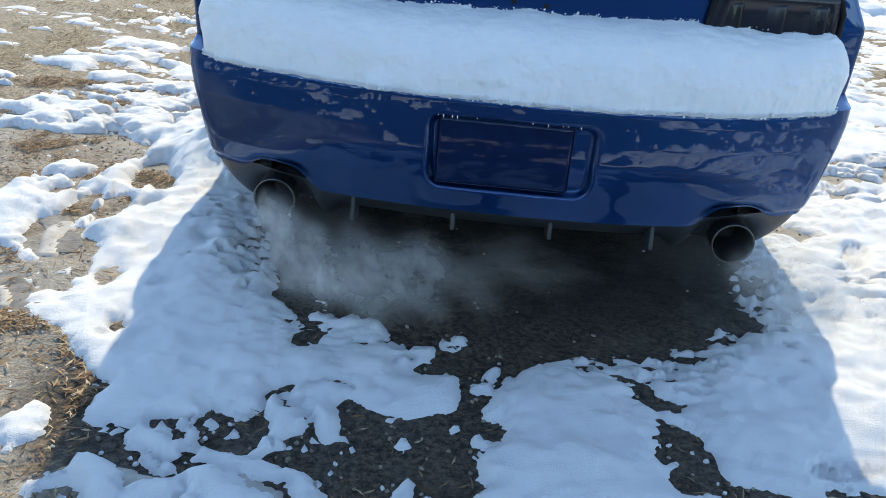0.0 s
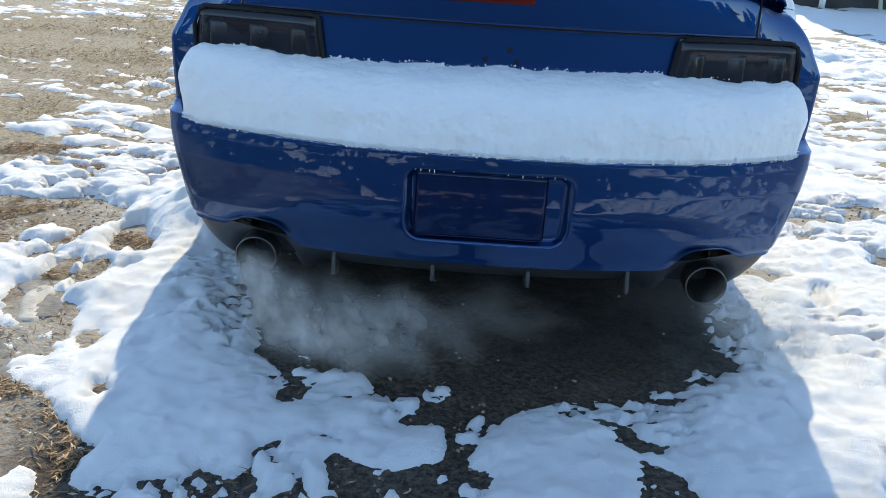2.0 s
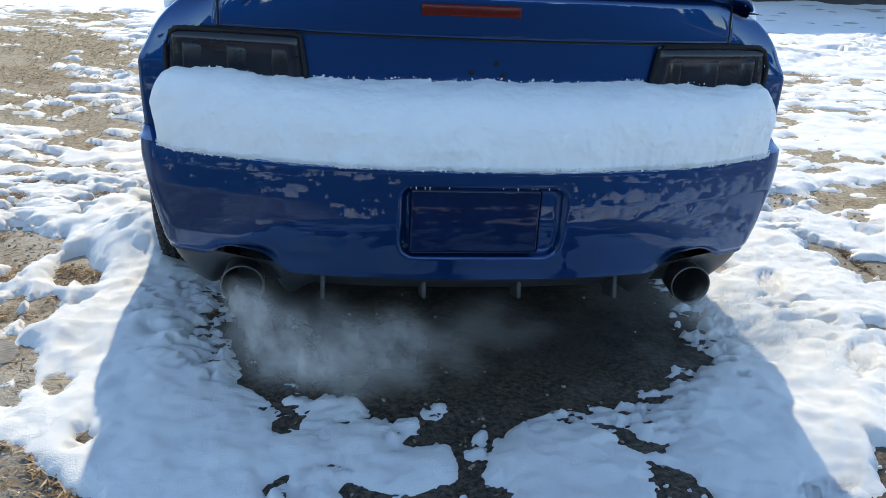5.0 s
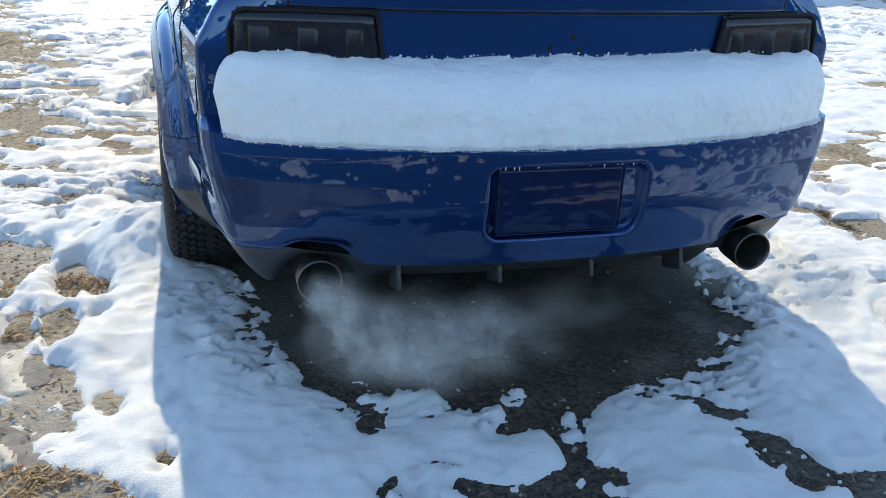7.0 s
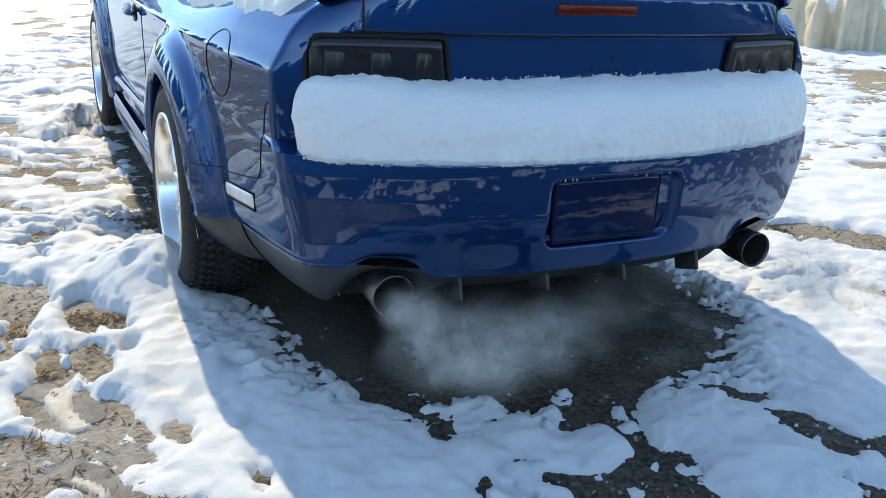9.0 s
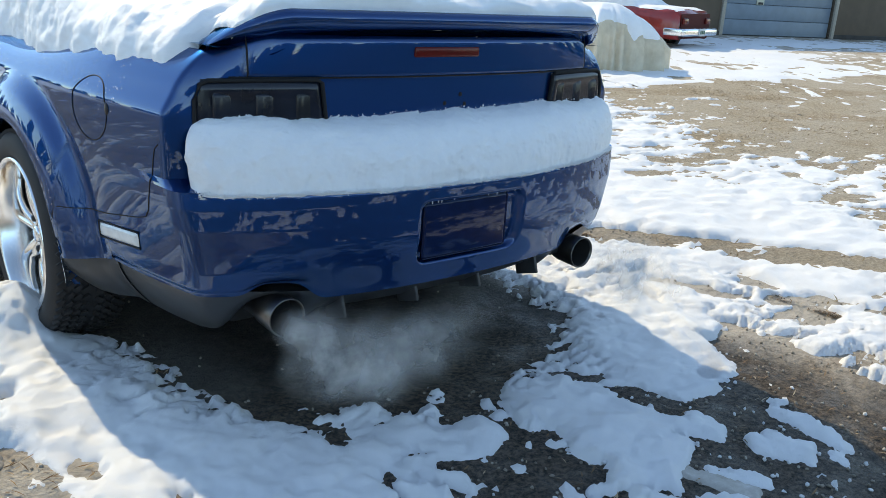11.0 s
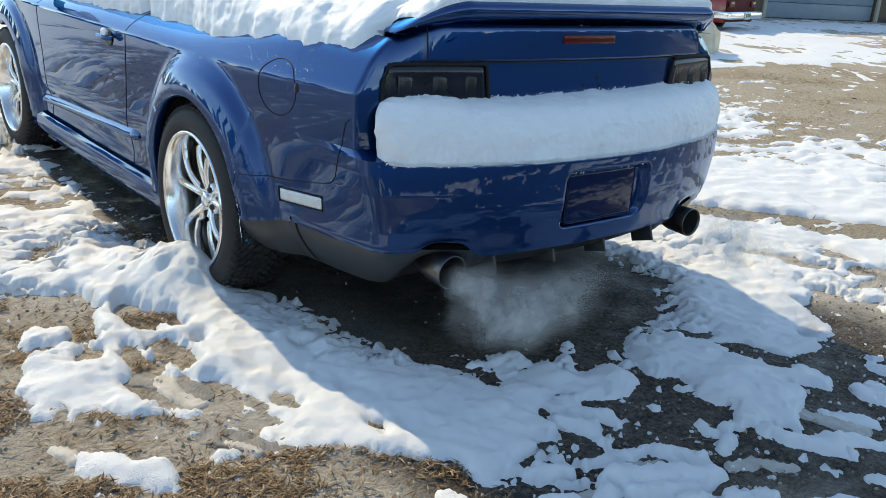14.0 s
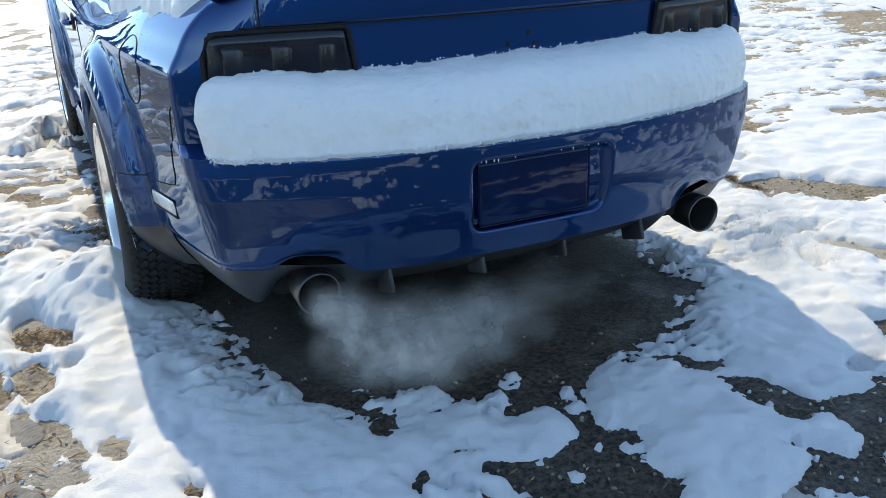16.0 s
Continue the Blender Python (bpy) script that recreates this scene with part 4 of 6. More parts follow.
    if sgn < 0:
        # round filler flap with its finger notch
        a = np.linspace(0, 2 * np.pi, 49)
        yy, zz = -0.550 + 0.108 * np.cos(a), 0.852 + 0.090 * np.sin(a)
        tube_part("fuel_door_gap", np.stack([sgn * (side_x(yy, zz) + 0.0005), yy, zz], -1), 0.0016, GAP, car)
        me, _ = grid_mesh("fuel_door_notch", lathe([(0.001, -0.004), (0.012, -0.003), (0.016, 0.003), (0.001, 0.0035)], 16) * [1, 0.7, 1.2] + [sgn * float(side_x(np.array(-0.660), np.array(0.865))), -0.660, 0.865], closed_u=True)
        mesh_part("fuel_door_notch", me, BLACK_PLASTIC, car, "black finger notch")
    # door mirror
    mz, my, mx = 1.03, 1.98, sgn * 1.03
    me, _ = grid_mesh("mirror", lathe([(0.001, -0.06), (0.06, -0.055), (0.085, -0.02), (0.09, 0.02), (0.07, 0.055), (0.001, 0.07)], 32, "y") * [1.25, 1, 0.82] + [mx, my, mz], closed_u=True)
    mir = mesh_part("mirror", me, PAINT, car)
    part("mirror_glass", box_bm(0.17, 0.004, 0.10, (mx, my - 0.062, mz), 0.015), CHROME, mir)
    tube_part("mirror_arm", [(sgn * 0.86, my + 0.03, 0.97), (sgn * 0.92, my + 0.02, 0.985), (sgn * 0.97, my, 1.01)], [0.03, 0.026, 0.024], BLACK_PLASTIC, mir)


def ring(half, cx, cy, rear, z, soft=0.018):
    """A level of the tail at height z, dipping towards the flanks above the shoulder."""
    p = corner_curve(half, cx, cy, rear, soft)
    dip = sstep(0.78, 1.0, np.abs(p[:, 0]) / cx) * 0.048 * max(0.0, z - 0.885) / 0.215
    return np.stack([p[:, 0], p[:, 1], z - dip], -1)


def bumper_ring(z):
    """Outline of the bumper cover at height z."""
    tuck = 0.045 * float(sstep(0.56, 0.36, np.array(z))) + 0.006 * float(sstep(0.685, 0.705, np.array(z)))
    cx, cy = low_corner(z)
    return ring(0.904 - float(flank_tuck(z)), float(cx), float(cy), -1.215 + tuck, z, 0.06)


def upper_ring(z, i_s, i_r):
    """Outline of the upright tail panel at height z."""
    return ring(0.904 - i_s, TAIL_X - i_s, TAIL_Y + i_r, -1.065 + i_r, z)


def plate_pocket(x, z):
    """Depth of the licence plate pocket."""
    half = 0.212 - 0.10 * np.clip(0.50 - z, 0, 1) * 2
    dx = half - np.abs(x)
    dz = np.minimum(0.652 - z, z - 0.448)
    d = np.minimum(dx, dz)
    corner = 0.035 - np.hypot(np.minimum(dx - 0.035, 0), np.minimum(dz - 0.035, 0))
    d = np.where((dx < 0.035) & (dz < 0.035), corner, d)
    return 0.028 * sstep(0.0, 0.020, d)


def build_tail(car):
    # bumper cover with the plate pocket pressed in
    zs = np.concatenate([np.linspace(0.385, 0.69, 62), [0.697, 0.702, 0.705]])
    pts = np.array([bumper_ring(z) for z in zs])
    lift = 0.025 * sstep(0.45, 0.75, np.abs(pts[..., 0]))[..., None] * np.array([0, 0, 1.0]) * sstep(0.44, 0.385, pts[..., 2])[..., None]
    pts = pts + lift
    tip = np.exp(-(((np.abs(pts[..., 0]) - 0.60) / 0.085) ** 4)) * (pts[..., 1] < -0.9)
    pts[..., 2] += 0.045 * tip * sstep(0.47, 0.385, pts[..., 2])
    pts[..., 1] += np.where(pts[..., 1] < -1.0, plate_pocket(pts[..., 0], pts[..., 2]), 0)
    me, _ = grid_mesh("bumper_cover", pts)
    mesh_part("bumper_cover", me, PAINT, car)
    # ledge on which the snow lies
    upper = upper_ring
    low = bumper_ring(0.705)
    hi = upper(0.725, float(flank_tuck(0.725)), -0.004)
    t = np.linspace(0, 1, 6)[:, None, None]
    me, _ = grid_mesh("bumper_ledge", low[None] * (1 - t) + hi[None] * t)
    mesh_part("bumper_ledge", me, PAINT, car)
    # upright tail panel between ledge and deck
    rows = []
    for z in np.concatenate([np.linspace(0.72, 0.885, 12), np.linspace(0.89, 0.984, 10), [0.987, 0.990, 0.993], np.linspace(0.998, 1.084, 12), [1.091, 1.096, 1.10]]):
        k = max(0.0, (z - 0.885) / 0.215)
        i_s = float(shoulder_full(k))
        # the boot lid stands a little proud of the panel below it and rolls over on top
        i_r = -0.006 * (z - 0.72) / 0.38 + 0.014 * float(np.clip((z - 1.086) / 0.014, 0, 1)) ** 2
        p = upper(z, i_s + float(flank_tuck(z)), i_r)
        proud = 0.010 * float(sstep(0.986, 0.994, np.array(z))) + 0.004 * max(0.0, z - 0.994) / 0.1
        p[:, 1] -= proud * sstep(0.665, 0.650, np.abs(p[:, 0]))
        rows.append(p)
    pts = np.array(rows)
    me, _ = grid_mesh("tail_panel", pts)
    mesh_part("tail_panel", me, PAINT, car)
    def rear_y(x, z):
        """Where the tail panel stands at x and height z."""
        x, z = np.broadcast_arrays(np.asarray(x, float), np.asarray(z, float))
        lev = np.array([np.interp(np.abs(x), r[200 : np.argmax(r[:, 0]) + 1, 0], r[200 : np.argmax(r[:, 0]) + 1, 1]) for r in rows])
        hz = np.array([r[200, 2] for r in rows])
        k = np.clip(np.searchsorted(hz, z) - 1, 0, len(hz) - 2)
        f = np.clip((z - hz[k]) / (hz[k + 1] - hz[k]), 0, 1)
        return np.take_along_axis(lev, k[None], 0)[0] * (1 - f) + np.take_along_axis(lev, k[None] + 1, 0)[0] * f
    # boot lid cuts
    for s in (-1, 1):
        zz = np.linspace(0.985, 1.095, 12)
        tube_part("panel_gap", np.stack([np.full(12, s * 0.655), rear_y(0.655, zz) - 0.0005, zz], -1), 0.0025, GAP, car, seg=6)
    xx = np.linspace(-0.70, 0.70, 40)
    tube_part("panel_gap", np.stack([xx, rear_y(xx, 0.99), np.full(40, 0.988)], -1), 0.0025, GAP, car, seg=6)
    # tail lamps: smoked housing, rim, three upright chambers
    for s in (-1, 1):
        xs, zs2 = np.linspace(0.425, 0.79, 40), np.linspace(0.765, 0.983, 24)
        x, z = np.meshgrid(xs, zs2)
        inner = 0.425 + 0.03 * (z - 0.765) / 0.218
        x = inner + (x - 0.425) / 0.365 * (0.365 - 0.03 * (z - 0.765) / 0.218 - 0.02 * sstep(0.9, 0.983, z))
        e = np.minimum(np.minimum(x - inner, 0.79 - x), np.minimum(0.983 - z, z - 0.765))
        yb = rear_y(x, z) - 0.002
        me, _ = grid_mesh("tail_lamp", np.stack([s * x, yb - 0.010 * sstep(0, 0.02, e) + 0.006 * sstep(0.03, 0.05, e), z], -1))
        lamp = mesh_part("tail_lamp", me, SMOKED, car, "smoked black tail lamp")
        for k, xc in enumerate((0.50, 0.61, 0.72)):
            part("lamp_chamber", box_bm(0.056, 0.018, 0.135, (s * xc, float(rear_y(np.array(xc), 0.87)) - 0.001, 0.882), 0.010, 3), LENS_WHITE if k == 0 else SMOKED, lamp, "pale reversing lens" if k == 0 else "")
        edge = [(0.455, 0.975), (0.47, 0.983), (0.755, 0.980), (0.775, 0.97), (0.79, 0.93), (0.79, 0.76)]
        tube_part("lamp_rim", [(s * a, float(rear_y(np.array(a), b)) - 0.010, b) for a, b in [(0.425, 0.765)] + edge], 0.006, GAP, lamp)
    # high brake lamp
    bm = box_bm(0.247, 0.02, 0.030, (-0.042, -1.077, 1.058), 0.006, 3)
    part("high_brake_lamp", bm, RED_LENS, car, "dull red high brake lamp")
    # faint round badge holes left in the panel
    for x, z in ((0.03, 0.93), (-0.03, 0.905), (0.05, 0.90)):
        me, _ = grid_mesh("badge_hole", lathe([(0.0005, 0.0), (0.006, 0.0), (0.007, 0.002)], 12, "y") + [x, float(rear_y(0, z)) - 0.002, z], closed_u=True)
        mesh_part("badge_hole", me, GAP, car)
    # plate insert
    bm = box_bm(0.335, 0.010, 0.172, (-0.017, -1.186, 0.553), 0.010, 3)
    part("plate_panel", bm, simple("dark_blue_plate", (0.003, 0.014, 0.055), 0.06, spec=0.3), car, "dark glossy blank plate")
    # wing on the boot lid
    xs = np.concatenate([np.linspace(-0.735, -0.57, 24), np.linspace(-0.55, 0.55, 30), np.linspace(0.57, 0.735, 24)])
    e = np.clip((0.735 - np.abs(xs)) / 0.165, 0, 1)
    up = np.sin(e * np.pi / 2) ** 0.8
    prof = [(-1.0, 0.0), (-0.75, 0.35), (-0.3, 0.75), (0.4, 0.95), (0.85, 1.0), (1.0, 0.85), (0.98, 0.62), (0.6, 0.38), (0.0, 0.1), (-0.6, -0.15), (-1.0, -0.2)]
    rows = []
    for u, v in prof:
        yc = -0.98 + 0.07 * sstep(0.58, 0.78, np.abs(xs))
        wid = 0.125 * (0.25 + 0.75 * e**0.5)
        rows.append(np.stack([xs, yc - u * wid, 1.078 + v * 0.092 * up - (0.012 if v > 0.3 else 0.045) * (1 - e)], -1))
    me, _ = grid_mesh("rear_wing", np.array(rows))
    mesh_part("rear_wing", me, PAINT, car)
    # boot lid and rear deck under the snow
    x, y = np.meshgrid(np.linspace(-0.765, 0.765, 41), np.linspace(-1.03, -0.2, 24))
    me, _ = grid_mesh("boot_lid", np.stack([x * np.interp(y, [-1.05, -0.98, -0.9, -0.2], [0.76, 0.82, 0.89, 1.0]), y, 1.10 - 0.052 * np.abs(x / 0.765) ** 6], -1))
    mesh_part("boot_lid", me, PAINT, car)
    # grey valance under bumper and flank, with a notch over each tail pipe
    rows = []
    for t in np.linspace(0, 1, 16):
        z = 0.405 - t * 0.155
        p = ring(0.866 - 0.10 * t**1.6, 0.796 - 0.10 * t**1.6, -1.010 + 0.08 * t**1.4, -1.163 + 0.12 * t**1.4, z, 0.06)
        ax = np.abs(p[:, 0])
        p[:, 2] += 0.015 * sstep(0.45, 0.75, ax) * (1 - t)
        rise = 0.10 * np.exp(-(((ax - 0.60) / 0.085) ** 4)) * (p[:, 1] < -0.85) + 0.055 * sstep(0.52, 0.42, ax)
        p[:, 2] += t * np.minimum(rise, 0.13)
        rows.append(p)
    pts = np.array(rows)
    me, _ = grid_mesh("rear_valance", pts)
    mesh_part("rear_valance", me, GREY_PLASTIC, car, "unpainted grey lower valance")
    for s in (-1, 1):
        ys = np.linspace(-0.61, -0.36, 14)
        top = 0.417 - 0.05 * (ys + 0.61) / 0.25
        rws = [np.stack([s * (side_x(ys, 0.375 + 0 * ys) - 0.004 - 0.10 * k**1.6), ys, top + (0.25 - top) * k], -1) for k in np.linspace(0, 1, 10)]
        me, _ = grid_mesh("valance_end", np.array(rws))
        mesh_part("valance_end", me, GREY_PLASTIC, car)
    # diffuser fins and dark floor
    for x in (-0.40, -0.13, 0.13, 0.40):
        part("diffuser_fin", box_bm(0.012, 0.10, 0.075, (x, -1.06, 0.325), 0.004, 2, Matrix.Rotation(radians(-18), 4, "X")), GREY_PLASTIC, car)
    part("floor_pan", box_bm(1.36, 3.9, 0.05, (0, 1.35, 0.285), 0.02), DARK_METAL, car, "dark underbody")
    part("rear_beam", box_bm(1.25, 0.34, 0.07, (0, -0.90, 0.37), 0.02), DARK_METAL, car)
    for s in (-1, 1):
        part("silencer", box_bm(0.20, 0.50, 0.15, (s * 0.58, -0.66, 0.33), 0.05, 4), DARK_METAL, car, "sooty silencer box")
        prof = [(0.042, 0.24), (0.044, 0.12), (0.052, 0.09), (0.056, 0.0), (0.0545, -0.003), (0.051, 0.0), (0.049, 0.10), (0.001, 0.14)]
        me, _ = grid_mesh("tail_pipe", lathe(prof, 40, "y") + [s * 0.605, -1.135, 0.352], closed_u=True)
        pipe = mesh_part("tail_pipe", me, STEEL, car, "brushed steel tail pipe tip")
        me, _ = grid_mesh("pipe_bore", lathe([(0.0505, 0.005), (0.048, 0.10), (0.001, 0.135)], 32, "y") + [s * 0.605, -1.135, 0.352], closed_u=True)
        mesh_part("pipe_bore", me, SOOT, pipe, "sooty black bore")
    tube_part("rear_axle", [(-0.72, 0, AXLE_Z), (0, 0, AXLE_Z), (0.72, 0, AXLE_Z)], 0.045, DARK_METAL, car)


def build_cabin(car):
    """Glasshouse, bonnet and nose, mostly under snow."""
    ys = np.array([-0.35, 0.0, 0.40, 0.75, 1.15, 1.55, 2.05])
    zt = np.array([1.08, 1.26, 1.36, 1.385, 1.37, 1.24, 0.985])
    rows = []
    yy = np.linspace(-0.35, 2.05, 40)
    z1 = np.interp(yy, ys, zt)
    for k in np.linspace(-1, 1, 33):
        a = abs(k)
        half = 0.745 - 0.17 * sstep(1.0, 1.36, z1)
        zz = z1 - (z1 - 0.975) * sstep(0.80, 1.0, np.full_like(yy, a))
        xx = np.sign(k) * np.where(a > 0.8, half + (0.745 - half) * (a - 0.8) / 0.2, half * a / 0.8)
        rows.append(np.stack([xx, yy, zz], -1))
    me, _ = grid_mesh("glasshouse", np.array(rows))
    mesh_part("glasshouse", me, DARK_GLASS, car, "dark window glass under snow")
    x, y = np.meshgrid(np.linspace(-1, 1, 33), np.linspace(1.95, 3.55, 24))
    w = side_width(y) - 0.15
    z = top_z(y) + 0.03 * (1 - x**2) * sstep(3.55, 3.1, y)
    me, _ = grid_mesh("bonnet", np.stack([x * w, y, z], -1))
    mesh_part("bonnet", me, PAINT, car)
    x, k = np.meshgrid(np.linspace(-1, 1, 33), np.linspace(0, 1, 14))
    w = side_width(3.55) - 0.15 * k**2
    y = 3.55 + 0.10 * (1 - x**4) * np.sin(k * np.pi * 0.85 + 0.25)
    z = 0.25 + k * (top_z(3.55) - 0.25)
    me, _ = grid_mesh("nose", np.stack([x * w, y, z], -1))
    mesh_part("nose", me, PAINT, car)
    x, y = np.meshgrid(np.linspace(-1, 1, 3), np.linspace(-0.35, 2.05, 20))
    # shelf between shoulder and glass
    for s in (-1, 1):
        yy = np.linspace(-1.0, 3.5, 80)
        a = np.stack([s * (np.where(yy < -0.6, tail_half(yy, 1.0), side_width(yy)) - shoulder(yy, 1.0) - 0.002), yy, top_z(yy)], -1)
        b_ = np.stack([np.full_like(yy, s * 0.60), yy, top_z(yy) + 0.004], -1)
        me, _ = grid_mesh("belt_panel", np.array([a, b_]))
        mesh_part("belt_panel", me, PAINT, car)


def build_wheel():
    """A wheel on the -x side, its axle along x, its centre at the origin."""
    hub = new("wheel")
    R, RR = 0.354, 0.260
    o = -0.015
    prof = [(RR - 0.004, 0.21), (RR + 0.02, 0.245), (0.30, 0.258), (0.335, 0.247), (0.350, 0.234), (R, 0.205), (R + 0.002, 0.13), (R, 0.055), (0.350, 0.024), (0.335, 0.010), (0.30, 0.0), (RR + 0.02, 0.006), (RR + 0.006, 0.014), (RR, 0.03), (RR - 0.01, 0.04)]
    me, _ = grid_mesh("tyre", lathe([(r, h + o) for r, h in prof], 96), closed_u=True)
    tyre = mesh_part("tyre", me, RUBBER, hub, "black tyre with a swept winter tread")
    # swept tread blocks
    bm = bmesh.new()
    for k in range(64):
        a0 = 2 * math.pi * k / 64
        for side in (0, 1):
            for j in range(4):
                h = 0.030 + j * 0.026 if side == 0 else 0.230 - j * 0.026
                a = a0 + (0.026 * j) + (0.5 * 2 * math.pi / 64 if side else 0)
                rr = R + 0.0045 - (0.006 if j == 0 else 0)
                m = Matrix.Rotation(a, 4, "X") @ Matrix.Translation((h + o, 0, rr)) @ Matrix.Rotation(radians(38 if side == 0 else -38), 4, "Z") @ Matrix.Diagonal((0.024, 0.0155, 0.012, 1))
                bmesh.ops.create_cube(bm, size=1, matrix=m)
    tagged(part("tread", bm, RUBBER, hub, smooth=False), kind="stuff")
    # rim barrel and lip
    prof = [(RR + 0.007, 0.012), (RR + 0.005, 0.004), (RR - 0.003, 0.004), (RR - 0.010, 0.012), (RR - 0.014, 0.03), (RR - 0.022, 0.06), (RR - 0.028, 0.12), (RR - 0.02, 0.21)]
    me, _ = grid_mesh("rim", lathe([(r, h + o) for r, h in prof], 72), closed_u=True)
    rim = mesh_part("rim", me, CHROME, hub, "polished chrome rim with a deep lip")
    # five pairs of curved spokes
    for k in range(5):
        for s in (-1, 1):
            a = 2 * math.pi * k / 5 + 0.35
            t = np.linspace(0, 1, 12)
            r = 0.035 + t * (RR - 0.058)
            ang = a + s * (0.13 + 0.15 * t)
            xx = o + 0.088 - 0.020 * np.sin(t * np.pi) - 0.010 * t
            pts = np.stack([xx, r * np.cos(ang), r * np.sin(ang)], -1)
            tb = tube(pts, 0.0185 - 0.004 * np.sin(t * np.pi), 10)
            me, _ = grid_mesh("spoke", tb, closed_u=True)
            mesh_part("spoke", me, CHROME, hub)
    me, _ = grid_mesh("hub_plate", lathe([(0.078, o + 0.115), (0.078, o + 0.085), (0.070, o + 0.074), (0.035, o + 0.070), (0.03, o + 0.070)], 40), closed_u=True)
    mesh_part("hub_plate", me, CHROME, hub)
    me, _ = grid_mesh("centre_cap", lathe([(0.030, o + 0.085), (0.030, o + 0.064), (0.026, o + 0.059), (0.001, o + 0.058)], 32), closed_u=True)
    mesh_part("centre_cap", me, CHROME, hub, "bright round centre cap")
    for k in range(5):
        a = 2 * math.pi * (k + 0.5) / 5 + 0.35
        me, _ = grid_mesh("wheel_nut", lathe([(0.012, o + 0.09), (0.012, o + 0.066), (0.009, o + 0.061), (0.001, o + 0.060)], 12) + [0, 0.055 * math.cos(a), 0.055 * math.sin(a)], closed_u=True)
        mesh_part("wheel_nut", me, BLACK_PLASTIC, hub, "black wheel nut")
    me, _ = grid_mesh("brake_disc", lathe([(0.05, 0.135), (0.165, 0.135), (0.168, 0.14), (0.168, 0.158), (0.05, 0.16)], 48), closed_u=True)
    mesh_part("brake_disc", me, DISC, hub, "grey iron brake disc")
    part("brake_caliper", box_bm(0.07, 0.10, 0.16, (0.13, 0.14, 0.03), 0.02, 3), DARK_METAL, hub)
    me, _ = grid_mesh("hub_back", lathe([(0.001, 0.17), (0.215, 0.17), (0.22, 0.22)], 32), closed_u=True)
    mesh_part("hub_back", me, DARK_METAL, hub)
    return hub


def build_car():
    car = tagged(new("car"), "glossy blue coupe with smoked lamps, snow on its ledge", "car")
    for s in (-1, 1):
        build_flank(car, s)
    build_tail(car)
    build_cabin(car)
    first = build_wheel()
    first.parent = car
    first.matrix_basis = pose(-0.972, -0.015, 0.340)
    for x, y, turn in ((-0.950, WHEELBASE, 0), (0.968, -0.012, 180), (0.950, WHEELBASE, 180)):
        copy_thing(first, pose(x, y, 0.340, 0, 0, turn))
    return car


# ---- snow lying on the car ----
def crystals(name, c, big, small, material, parent, seed):
    """Loose clumps of crystals that make a snow edge fuzzy."""
    rs = np.random.RandomState(seed)
    n = len(c)
    d = np.array([(1, 0, 0), (-1, 0, 0), (0, 1, 0), (0, -1, 0), (0, 0, 1), (0, 0, -1)], float)
    f = np.array([(0, 2, 4), (2, 1, 4), (1, 3, 4), (3, 0, 4), (2, 0, 5), (1, 2, 5), (3, 1, 5), (0, 3, 5)])
    r = small + (big - small) * rs.rand(n) ** 2.5
    v = c[:, None] + d[None] * r[:, None, None] * rs.uniform(0.6, 1.35, (n, 6, 1))
    me = bpy.data.meshes.new(name)
    me.from_pydata(v.reshape(-1, 3).tolist(), [], (f[None] + 6 * np.arange(n)[:, None, None]).reshape(-1, 3).tolist())
    return tagged(mesh_part(name, me, material, parent), kind="stuff")


